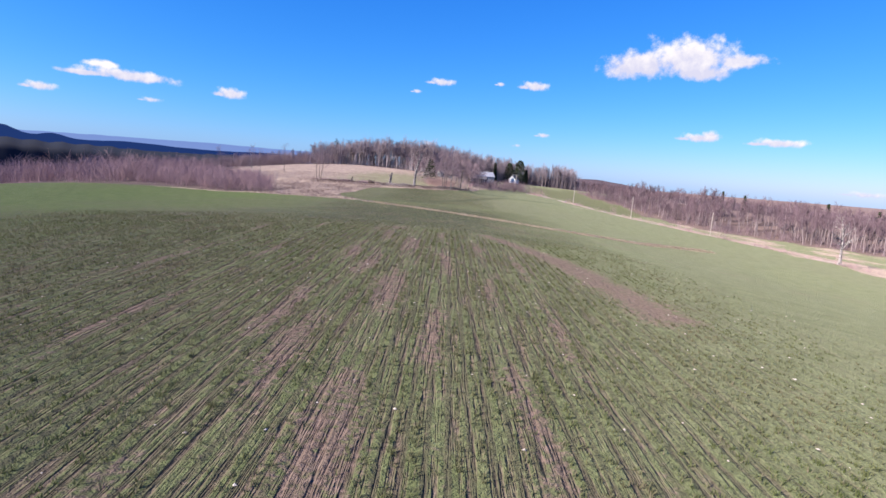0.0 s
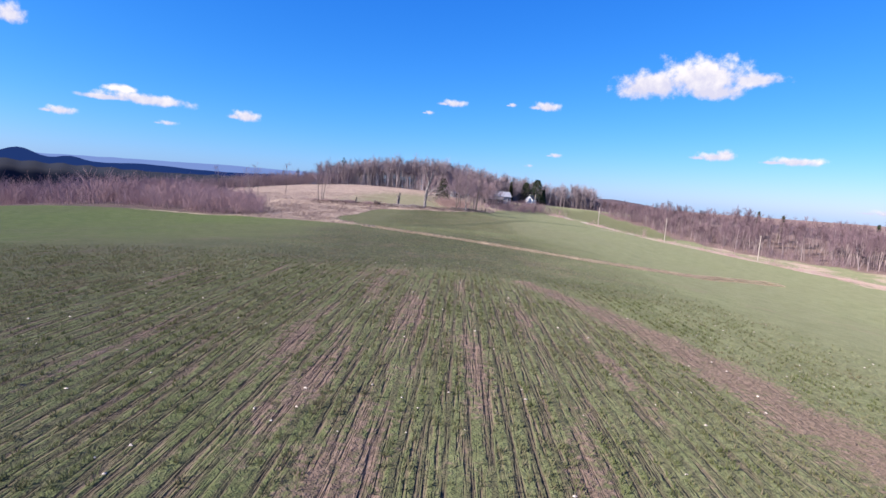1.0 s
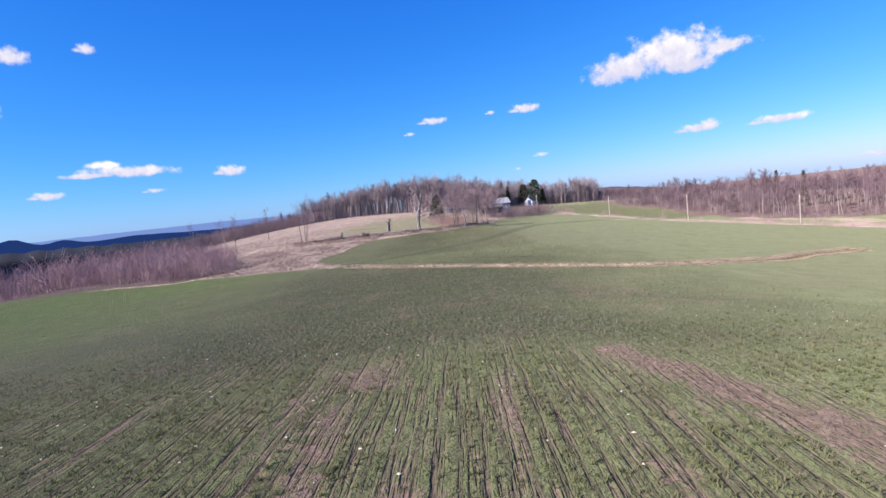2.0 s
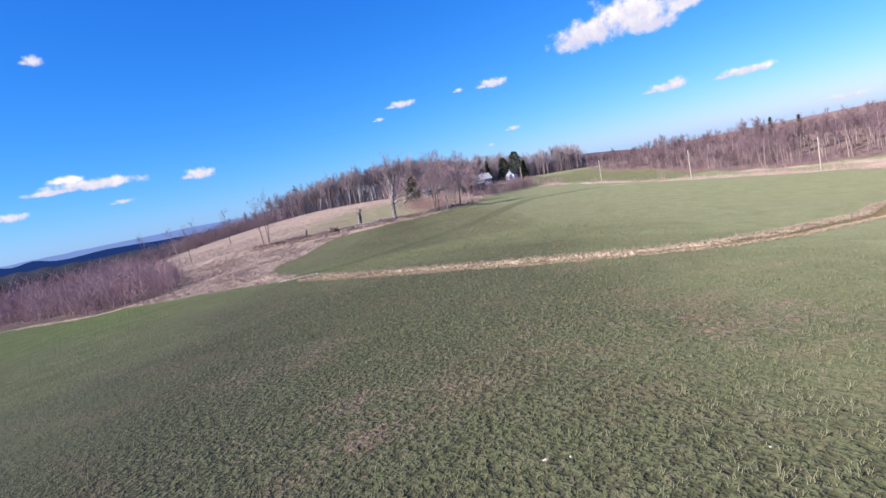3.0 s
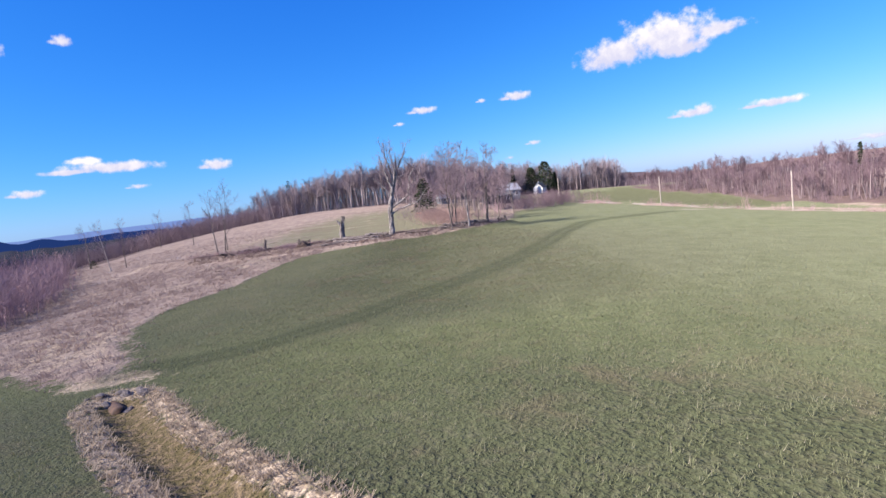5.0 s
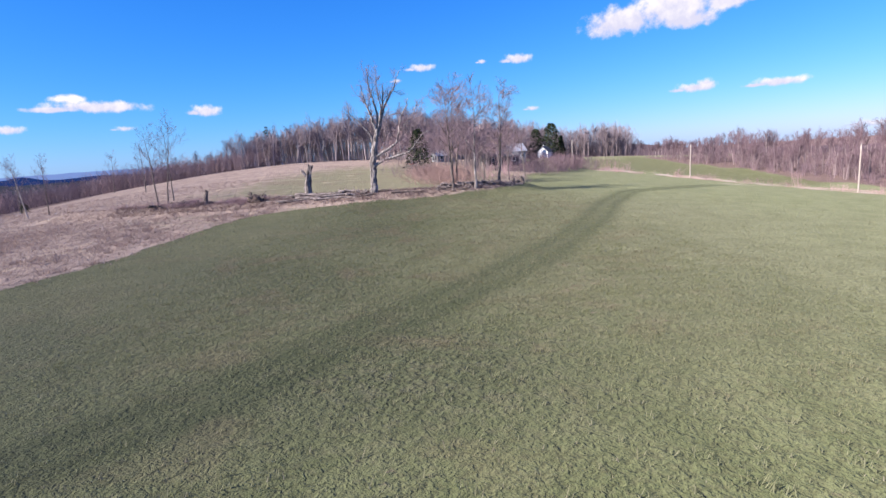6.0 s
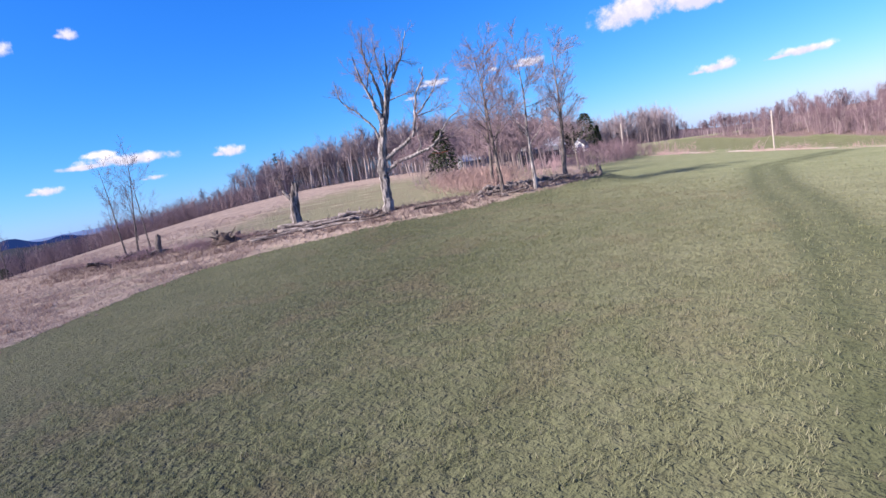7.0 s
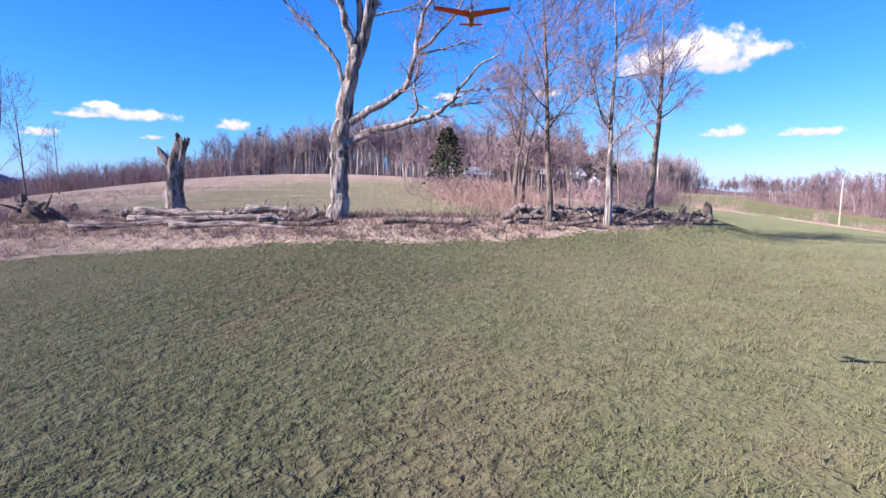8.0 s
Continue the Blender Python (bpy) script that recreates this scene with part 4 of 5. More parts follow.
    woods("bramble", fill([(-14, 183.2), (-9, 183.4), (-9, 185.6), (-14, 185.4)], 14, 22), CANES, [M_BRAMBLE, M_BRUSH], "low dead canes round the dying tree's foot", 22, 0.22, 0.42)
    woods("bramble", fill([(-52, 196), (-44, 190), (-27, 185.5), (-27, 189), (-44, 195), (-52, 200)], 100, 11), CANES, [M_BRUSH, M_BRAMBLE], "low bare brush along the old fence line", 11, 0.35, 0.7)


all_woods()


def conifer(place, height, width, seed, label, spire=1.0, n=1500):
    """A trunk and whorls of drooping boughs made of many small needle sprays."""
    rng = np.random.default_rng(seed)
    ob = thing("conifer_tree", place, label, "tree", "evergreens")
    v, q = tube([(0, 0, -0.2), (0, 0, height * 0.5), (0, 0, height)], (height * 0.018, height * 0.012, 0.01), 7)
    part("trunk", quad_mesh("trunk", v, q, [M_BARK]), None, ob)
    t = rng.random(n) ** 0.8
    r = width * 0.5 * (1 - t) ** spire * np.sqrt(rng.random(n)) * rng.uniform(0.8, 1.15, n) + 0.05
    a = rng.random(n) * 6.283
    c = np.stack([np.cos(a) * r, np.sin(a) * r, height * (0.06 + 0.93 * t) - r * 0.18], -1)
    s = height * 0.05 * rng.uniform(0.6, 1.3, n)[:, None]
    out = np.stack([np.cos(a), np.sin(a), rng.normal(-0.25, 0.3, n)], -1)
    side = np.stack([-np.sin(a), np.cos(a), rng.normal(0, 0.5, n)], -1)
    v = np.stack([c - side * s * 0.5, c + out * s * 0.3 - side * 0.1 * s, c + out * s * 1.3, c + side * s * 0.5], 1)
    part("crown", quad_mesh("crown", v.reshape(-1, 3), np.arange(n * 4).reshape(-1, 4), [M_NEEDLE], smooth=False), None, ob, "dark green needles")


def conifers():
    conifer(at(-8.3, 243), 9.6, 7.6, 1, "dense dark green conifer behind the dying tree", 0.6)
    conifer(at(46.5, 366), 15.5, 11.0, 2, "broad dark green pine beside the white house", 0.45)
    conifer(at(39.8, 367), 13.0, 9.0, 3, "broad dark green pine beside the white house", 0.45)
    conifer(at(51, 366), 10.0, 4.5, 4, "dark green spruce beside the white house", 0.9)
    conifer(at(29, 352), 12.0, 3.0, 5, "narrow dark conifer behind the farmhouse", 0.9)
    conifer(at(-68, 326), 15.0, 6.0, 6, "sparse tall pine among the ridge woods", 0.8, 150)
    for x, y, h in ((150, 300, 17), (160, 296, 16), (186, 268, 18), (202, 256, 17), (214, 246, 18)):
        conifer(at(x, y), h * 0.8, 2.6, 7, "dark spruce top above the leafless forest", 1.25, 500)
    conifer(at(-100.8, 244.6), 2.2, 2.4, 8, "small rounded dark evergreen bush in the hay", 0.4)


conifers()


# ---- stones, logs, stumps ----
def stone_mesh(seed):
    rng = np.random.default_rng(seed)
    bm = bmesh.new()
    bmesh.ops.create_icosphere(bm, subdivisions=2, radius=1.0)
    cuts = [(unit(rng.normal(0, 1, 3)), rng.uniform(0.55, 0.85)) for _ in range(7)]
    for v in bm.verts:
        p = np.array(v.co)
        for nrm, d in cuts:
            over = p @ nrm - d
            if over > 0:
                p = p - nrm * over * 0.9
        v.co = Vector(p * (1 + rng.normal(0, 0.02)))
    me = bpy.data.meshes.new("stone")
    bm.normal_update()
    bm.to_mesh(me)
    bm.free()
    me.materials.append(M_ROCK)
    return me


def stone_heap():
    rng = np.random.default_rng(8)
    meshes = [stone_mesh(s) for s in range(6)]
    for k in range(210):
        t = rng.random()
        x, y = -4.2 + 11.0 * t, 184.9 + 4.2 * t + rng.normal(0, 0.75)
        if min(abs(x - a) + abs(y - b) for a, b in ((4.0, 188.8), (0.7, 184.7), (-2.1, 184.1))) < 0.5:
            continue
        s = rng.uniform(0.09, 0.25)
        up = 0.75 * math.exp(-((y - 185.0 - 4.2 * t) / 0.6) ** 2) * rng.random() ** 0.6 * math.sin(math.pi * min(1, 0.15 + t))
        ob = new("field_stone", meshes[rng.integers(6)])
        ob.matrix_basis = pose(*at(x, y, s * 0.1 + up), *rng.uniform(-35, 35, 2), rng.uniform(0, 360)) @ Matrix.Diagonal((s * 1.4, s * 1.1, s * 0.8, 1))
        tagged(ob, "weathered grey field stone in a heap under bare trees", "stone", "stones of the heap")



def flint_scatter():
    """Small pale stones and husks lying on the drilled soil."""
    rng = np.random.default_rng(77)
    xy = strewn(rng, -20, 24, 6, 70, 420)
    base = np.array([(1, 0, 0), (0, 1, 0), (-1, 0, 0), (0, -1, 0), (0, 0, 1.0), (0, 0, -0.4)])
    faces = np.array([[0, 1, 4, 4], [1, 2, 4, 4], [2, 3, 4, 4], [3, 0, 4, 4]])[:, :3]
    vs, qs = [], []
    for k, (x, y) in enumerate(xy):
        s = rng.uniform(0.02, 0.06)
        a = rng.random() * 6.283
        v = base * rng.uniform(0.6, 1.3, (6, 3)) * (s * 1.3, s, s * 0.7)
        v = np.stack([v[:, 0] * math.cos(a) - v[:, 1] * math.sin(a) + x, v[:, 0] * math.sin(a) + v[:, 1] * math.cos(a) + y, v[:, 2]], -1)
        v[:, 2] += at(x, y)[2] + s * 0.25
        vs.append(v)
        qs.append(faces + k * 6)
    tagged(new("pebbles", quad_mesh("pebbles", np.concatenate(vs), np.concatenate(qs), [M_FLINT], smooth=False)), "small pale stones lying on bare soil", "stones", kind="stuff")


stone_heap()
flint_scatter()


def fallen_log(x, y, length, radius, turn, seed, label, lift=0.0, tilt=0.0, mat=None):
    rng = np.random.default_rng(seed)
    t = np.linspace(0, 1, 12)
    p = np.stack([(t - 0.5) * length, 0.045 * length * np.sin(t * 4 + seed), radius * 0.9 * np.sin(t * 5 + seed * 2) * t], -1)
    r = radius * (1 - 0.35 * t) * (1 + rng.normal(0, 0.13, 12))
    v, q = tube(np.concatenate([p[:1], p, p[-1:]]), np.concatenate([[0.01], r, [0.01]]), 10, 0.2, rng)
    pieces = [(v, q)]
    for k in range(2):
        i = rng.integers(3, 10)
        d = np.array([rng.uniform(-0.3, 0.5), rng.normal(0, 0.5), rng.uniform(0.4, 1)])
        pieces.append(tube([p[i], p[i] + unit(d) * radius * 1.6, p[i] + unit(d) * radius * 2.6], (radius * 0.3, radius * 0.22, radius * 0.08), 6))
    v, q = join(pieces)
    ob = new("fallen_log", quad_mesh("fallen_log", v, q, [mat or M_LOG]))
    ob.matrix_basis = pose(*at(x, y, radius * 0.7 + lift), 0, tilt, turn)
    return tagged(ob, label, "log", "logs along the old fence line")


def log_line():
    pale = "bleached fallen log lying in tan grass"
    fallen_log(-18.3, 183.8, 6.2, 0.17, -3, 1, pale, 0.12)
    fallen_log(-17.6, 183.2, 7.0, 0.14, 4, 2, pale)
    fallen_log(-14.9, 184.2, 2.2, 0.24, 8, 3, "short thick bleached log in tan grass", 0.05)
    fallen_log(-13.6, 184.1, 1.9, 0.22, -14, 4, "short thick bleached log in tan grass")
    fallen_log(-20.6, 182.6, 5.2, 0.16, 2, 5, "long grey rotting log in tan grass")
    fallen_log(-16.0, 182.3, 5.5, 0.13, -2, 6, "long grey rotting log in tan grass")
    fallen_log(-22.6, 184.2, 1.6, 0.13, 30, 7, "broken grey branch stub in tan grass", 0.0, -14)
    fallen_log(-12.8, 182.4, 2.4, 0.12, 5, 8, "dark rotting log under the dying tree", mat=M_SNAG)
    # Low dark log shape laid along the dark line beside the tree.
    fallen_log(-7.6, 183.0, 3.9, 0.12, 10, 13, "dark low log shape lying in dead grass", 0.08, mat=M_SNAG)
    fallen_log(-1.5, 183.8, 3.0, 0.12, 6, 14, "dark rotten log at the stone heap's foot", mat=M_SNAG)
    fallen_log(-26.5, 185.2, 3.4, 0.18, 20, 9, "grey rotting log among brush")
    fallen_log(-31.5, 186.8, 3.0, 0.17, -25, 10, "grey rotting log among brush")
    fallen_log(-36.5, 188.4, 3.2, 0.15, -35, 11, "grey rotting log among brush")
    fallen_log(-39.0, 190.2, 2.6, 0.2, 10, 12, "grey rotting log among brush")

    rng = np.random.default_rng(9)
    for k in range(16):
        t = rng.random()
        fallen_log(-22.5 + 10.5 * t, 183.5 + rng.normal(0, 0.5), rng.uniform(0.5, 1.5), rng.uniform(0.07, 0.17), rng.uniform(-35, 35), 70 + k, "dark rotten chunk of wood among fallen logs", rng.uniform(0.0, 0.12), rng.uniform(-14, 14), M_SNAG if k % 3 else M_LOG)
    rng = np.random.default_rng(3)
    for k in range(30):
        t = rng.random()
        fallen_log(-3.5 + 10 * t, 185.0 + 3.8 * t + rng.normal(0, 0.5), rng.uniform(1.2, 2.6), rng.uniform(0.04, 0.085), rng.uniform(0, 180), 30 + k, "dark broken branch lying on the stone heap", rng.uniform(0.05, 0.3), rng.uniform(-22, 22), M_SNAG)
    for k in range(14):
        t = rng.random()
        fallen_log(-37.6 + 4.2 * t, 187.4 - 1.6 * t + rng.normal(0, 0.4), rng.uniform(0.9, 2.0), rng.uniform(0.05, 0.10), rng.uniform(0, 180), 90 + k, "dark broken branch in the heap of dead brush", rng.uniform(0.1, 0.45), rng.uniform(-22, 22), M_SNAG)
    for k in range(9):
        t = rng.random()
        fallen_log(-42 + 14 * t, 189.6 - 4.2 * t + rng.normal(0, 0.6), rng.uniform(1.2, 2.8), rng.uniform(0.06, 0.14), rng.uniform(0, 180), 50 + k, "dark broken branch in the brush", rng.uniform(0.0, 0.2), rng.uniform(-20, 20), M_SNAG)


log_line()



def culvert():
    """The mouth of a small pipe where the ditch ends, with a few stones."""
    ob = thing("culvert_pipe", at(-18.0, 120.0, -0.4), "dark rusty culvert pipe mouth at the ditch's end", "culvert", turn=-46)
    t = np.linspace(0, 1, 9)
    out = [(x * 1.6, 0, 0) for x in t]
    v, q = tube(out + out[::-1], [0.34 + 0.012 * (k % 2) for k in range(9)] + [0.30] * 9, 16)
    part("pipe", quad_mesh("pipe", v, q, [M_RUST]), None, ob)
    rng = np.random.default_rng(6)
    for k in range(9):
        s = rng.uniform(0.12, 0.26)
        stone = new("field_stone", stone_mesh(20 + k % 3))
        stone.matrix_basis = pose(*at(-18.1 + rng.normal(0, 0.8), 120.3 + rng.normal(0, 0.5), s * 0.1), *rng.uniform(-20, 20, 2), rng.uniform(0, 360)) @ Matrix.Diagonal((s * 1.4, s, s * 0.7, 1))
        tagged(stone, "weathered grey field stone beside the culvert", "stone", "stones by the culvert")


culvert()


def snag(place, height, radius, seed, label, fork=True, mat=None):
    """A broken-off stem with a splintered top."""
    rng = np.random.default_rng(seed)
    n = 14
    t = np.linspace(0, 1, n)
    p = np.stack([0.11 * height * t + 0.07 * np.sin(t * 6 + seed), 0.04 * np.sin(t * 5), t * height - 0.1], -1)
    r = radius * (1 - 0.3 * t) * (1 + 0.12 * np.sin(t * 11 + seed))
    r[0] *= 1.25
    v, q = tube(p, r, 14, 0.15, rng)
    top = v[:, 2] > height * 0.86
    v[top, 2] += rng.uniform(-0.16, 0.22, top.sum()) * min(height, 2.0) * 0.6
    pieces = [(v, q)]
    if fork:
        pieces.append(tube([(0.03 * height, -0.05, height * 0.66), (-0.16 * height * 0.5, -0.1, height * 0.75), (-0.17 * height, -0.1, height * 0.86), (-0.19 * height, -0.1, height * 0.87)], (radius * 0.5, radius * 0.45, radius * 0.3, 0.02), 8, 0.15, rng))
        pieces.append(tube([(0.05 * height, 0.1, height * 0.9), (0.055 * height, 0.1, height * 1.04)], (0.05, 0.02), 5))
    v, q = join(pieces)
    ob = new("tree_stump", quad_mesh("tree_stump", v, q, [mat or M_SNAG]))
    ob.matrix_basis = pose(*place)
    return tagged(ob, label, "stump", "stumps along the old fence line")


def tall_stump():
    """The big broken stem: swollen foot, burls, a torn-off side limb, a splintered slanting top."""
    rng = np.random.default_rng(41)
    z = np.linspace(-0.15, 3.7, 22)
    lean = np.interp(z, (-0.15, 1.1, 2.5, 3.7), (-0.02, 0.0, 0.22, 0.52))
    r = np.interp(z, (-0.15, 0.3, 1.1, 1.9, 2.6, 3.2, 3.7), (0.52, 0.42, 0.39, 0.36, 0.31, 0.29, 0.29))
    v, q = tube(np.stack([lean, 0.05 * np.sin(z * 2), z], -1), r, 18, 0.05, rng)
    ang = np.arctan2(v[:, 1], v[:, 0] - np.interp(v[:, 2], z, lean))
    push = 0.05 * np.sin(ang * 4 + v[:, 2] * 1.3) + 0.03 * np.sin(ang * 7 - v[:, 2] * 2.2)
    for zz, aa, depth, wide in ((1.0, -2.7, 0.16, 0.22), (1.75, -1.2, -0.13, 0.3), (2.45, -2.3, 0.13, 0.25), (0.5, -0.9, -0.10, 0.4), (1.5, -2.0, 0.10, 0.2), (2.9, -1.4, -0.08, 0.3)):
        push += depth * np.exp(-(((v[:, 2] - zz) / wide) ** 2 + (np.angle(np.exp(1j * (ang - aa))) / 0.45) ** 2))
    v = v + np.stack([np.cos(ang), np.sin(ang), 0 * ang], -1) * push[:, None]
    top = v[:, 2] > 3.6
    v[top, 2] += rng.uniform(-0.25, 0.12, top.sum()) + 0.12 * (v[top, 0] < 0.36)
    pieces = [(v, q)]
    a, b = tube([(0.12, -0.12, 2.35), (-0.16, -0.2, 2.62), (-0.40, -0.22, 2.95), (-0.58, -0.22, 3.28), (-0.60, -0.22, 3.32)], (0.24, 0.2, 0.16, 0.07, 0.01), 9, 0.18, rng)
    pieces.append((a, b))
    for x, h in ((0.26, 4.0), (0.62, 3.78), (0.78, 3.82)):
        pieces.append(tube([(x, 0.0, 3.4), (x + 0.01, 0.02, h)], (0.07, 0.015), 5))
    v, q = join(pieces)
    ob = new("tree_stump", quad_mesh("tree_stump", v, q, [M_STEM]))
    ob.matrix_basis = pose(*at(-19.9, 185.0))
    tagged(ob, "tall broken grey tree stump with splintered fork", "stump", "stumps along the old fence line")


def root_mass():
    """An uprooted stump lying on its side: a lumpy plate of earth and short broken roots."""
    rng = np.random.default_rng(52)
    ob = thing("uprooted_stump", at(-26.0, 184.0, 0.1), "dark uprooted stump with tangled broken roots in dead grass", "stump")
    bm = bmesh.new()
    bmesh.ops.create_icosphere(bm, subdivisions=3, radius=1.0)
    for v in bm.verts:
        d = np.array(v.co)
        k = 1 + 0.18 * math.sin(d[0] * 5 + d[2] * 3) + 0.14 * math.sin(d[1] * 7 - d[0] * 4 + 1) + rng.normal(0, 0.04)
        v.co = Vector((d[0] * 1.0 * k, d[1] * 0.55 * k, max(d[2] * 0.55 * k + 0.15, -0.2)))
    part("earth_plate", bm, M_EARTH, ob)
    for k in range(10):
        a = rng.uniform(0, 6.283)
        d = unit(np.array([math.cos(a) * 1.2, -0.5 + rng.normal(0, 0.3), abs(math.sin(a)) + 0.1]))
        p = np.array([math.cos(a) * 0.7, -0.25, 0.25 + 0.3 * abs(math.sin(a))])
        n = rng.uniform(0.3, 0.65)
        bend = rng.normal(0, 0.16, 3)
        v, q = tube([p, p + d * n * 0.4, p + d * n * 0.75 + bend, p + d * n + bend * 2], (0.10, 0.075, 0.05, 0.015), 6)
        part("root", quad_mesh("root", v, q, [M_SNAG]), None, ob)


def earth_clods():
    """Lumps of torn-up earth and root along the old fence line."""
    rng = np.random.default_rng(58)
    meshes = []
    for k in range(4):
        me = stone_mesh(60 + k)
        me.name = "earth_clod"
        me.materials[0] = M_EARTH
        meshes.append(me)
    for k in range(26):
        t = rng.random()
        s = rng.uniform(0.14, 0.42)
        ob = new("earth_clod", meshes[k % 4])
        ob.matrix_basis = pose(*at(-37 + 14.5 * t, 188.2 - 3.2 * t + rng.normal(0, 0.5), s * 0.15), *rng.uniform(-20, 20, 2), rng.uniform(0, 360)) @ Matrix.Diagonal((s * 1.3, s, s * 0.8, 1))
        tagged(ob, "dark clod of earth and roots among dead brush", "earth clod", "clods along the old fence line")


def stumps():
    earth_clods()
    root_mass()
    tall_stump()
    snag(at(-33.0, 185.8), 1.7, 0.3, 2, "short dark broken stump in brush", False, M_BARK)
    snag(at(-26.9, 184.2), 1.25, 0.2, 3, "dark broken stump beside the uprooted roots", True, M_BARK)
    snag(at(-25.8, 186), 0.65, 0.36, 4, "squat sawn stump in tan grass", False, M_BARK)
    snag(at(-24.0, 185.8), 0.5, 0.32, 5, "squat rotten stump in tan grass", False, M_BARK)
    snag(at(6.9, 188.5), 0.95, 0.26, 6, "dark broken stump at the stone heap's end", True, M_SNAG)
    snag(at(5.9, 189.2), 0.7, 0.2, 7, "dark broken stump at the stone heap's end", False, M_SNAG)


stumps()


# ---- roadside poles ----
def utility_pole(x, y, height):
    ob = thing("utility_pole", at(x, y), "weathered pale wooden utility pole beside the road", "pole", "poles along the road")
    v, q = tube([(0, 0, -0.3), (0, 0, height * 0.5), (0, 0, height), (0, 0, height + 0.02)], (0.145, 0.125, 0.10, 0.01), 10)
    part("shaft", quad_mesh("shaft", v, q, [M_POLE]), None, ob)
    bm = bmesh.new()
    bmesh.ops.create_cone(bm, cap_ends=True, segments=8, radius1=0.06, radius2=0.03, depth=0.16, matrix=Matrix.Translation((0, 0, height + 0.1)))
    part("insulator", bm, M_GLASSY, ob)


def poles():
    for x, y, h in ((94, 193, 8.4), (74.2, 219.5, 8.8), (58.6, 254.6, 8.0), (33.0, 270.3, 7.8), (6, 246, 10.5)):
        utility_pole(x, y, h)


poles()


# ---- farmstead ----
def box(bm, x0, x1, y0, y1, z0, z1):
    bmesh.ops.create_cube(bm, size=1.0, matrix=Matrix.LocRotScale(((x0 + x1) / 2, (y0 + y1) / 2, (z0 + z1) / 2), None, (x1 - x0, y1 - y0, z1 - z0)))


M_WHITE = simple("white_clapboard_paint", (0.80, 0.79, 0.77), (0.72, 0.71, 0.69), 1.5, 0.6, stretch=(0.3, 0.3, 6.0), bump=0.2)
M_GREYWALL = simple("grey_siding", (0.26, 0.27, 0.29), (0.20, 0.21, 0.23), 1.5, 0.7, stretch=(0.3, 0.3, 6.0), bump=0.2)
M_ROOF = simple("pale_metal_roof", (0.34, 0.35, 0.38), (0.27, 0.28, 0.31), 0.8, 0.45, 0.3)
M_ROOFDARK = simple("dark_shingle_roof", (0.10, 0.10, 0.11), (0.07, 0.07, 0.08), 3.0, 0.9, bump=0.3)
M_PANE = simple("dark_window_glass", (0.03, 0.035, 0.045), (0.05, 0.055, 0.065), 1.0, 0.08, specular=0.6)
# Dark shed paint, also used for the shade painted in its doorway.
M_DARK = simple("dark_paint_and_doorway_shade", (0.035, 0.037, 0.042), (0.055, 0.055, 0.06), 2.0, 0.4)


def house(name, place, turn, width, depth, wall_h, roof_h, wall, roof, label, door_dark=False):
    ob = thing(name, place, label, "house", "farm buildings", turn=turn)
    bm = bmesh.new()
    w, d = width / 2, depth / 2
    lower = [bm.verts.new(p) for p in ((-w, -d, -0.8), (w, -d, -0.8), (w, d, -0.8), (-w, d, -0.8))]
    upper = [bm.verts.new(p) for p in ((-w, -d, wall_h), (w, -d, wall_h), (w, d, wall_h), (-w, d, wall_h))]
    a, b = bm.verts.new((-w, 0, wall_h + roof_h)), bm.verts.new((w, 0, wall_h + roof_h))
    for i in range(4):
        bm.faces.new((lower[i], lower[(i + 1) % 4], upper[(i + 1) % 4], upper[i]))
    bm.faces.new((upper[3], upper[0], a))
    bm.faces.new((upper[1], upper[2], b))
    bm.faces.new(lower[::-1])
    part("wall", bm, wall, ob)
    bm = bmesh.new()
    o = 0.35
    k = roof_h / d
    for s in (-1, 1):
        ring = [(-w - o, s * (d + o), wall_h - o * k), (w + o, s * (d + o), wall_h - o * k), (w + o, 0, wall_h + roof_h), (-w - o, 0, wall_h + roof_h)]
        lo = [bm.verts.new((x, y, z + 0.02)) for x, y, z in ring]
        hi = [bm.verts.new((x, y, z + 0.2)) for x, y, z in ring]
        for i in range(4):
            bm.faces.new((lo[i], lo[(i + 1) % 4], hi[(i + 1) % 4], hi[i]))
        bm.faces.new(hi)
        bm.faces.new(lo[::-1])
    bmesh.ops.recalc_face_normals(bm, faces=bm.faces)
    top = part("roof", bm, roof, ob)
    bm = bmesh.new()
    box(bm, w * 0.4, w * 0.4 + 0.6, -0.3, 0.3, wall_h + roof_h * 0.6, wall_h + roof_h + 0.7)
    part("chimney", bm, M_GREYWALL, top)
    count = max(2, int(width / 2.4))
    for i in range(count):
        x = -w + width * (i + 0.5) / count
        bm = bmesh.new()
        if door_dark and i == count // 2:
            # The open doorway's inner shade, as a dark slab on the wall.
            box(bm, x - 1.3, x + 1.3, -d - 0.03, -d + 0.02, -0.1, 2.2)
            part("doorway_shade", bm, M_DARK, ob, "dark slab for the shade in an open doorway")
            continue
        box(bm, x - 0.55, x + 0.55, -d - 0.05, -d + 0.02, wall_h * 0.42, wall_h * 0.42 + 1.2)
        win = part("window", bm, M_WHITE, ob)
        bm = bmesh.new()
        box(bm, x - 0.45, x + 0.45, -d - 0.07, -d - 0.04, wall_h * 0.42 + 0.1, wall_h * 0.42 + 1.1)
        part("pane", bm, M_PANE, win)
    for s in (-0.45, 0.45):
        bm = bmesh.new()
        box(bm, -w - 0.05, -w + 0.02, s * d - 0.45, s * d + 0.45, wall_h * 0.42, wall_h * 0.42 + 1.2)
        part("window", bm, M_PANE, ob)
    return ob


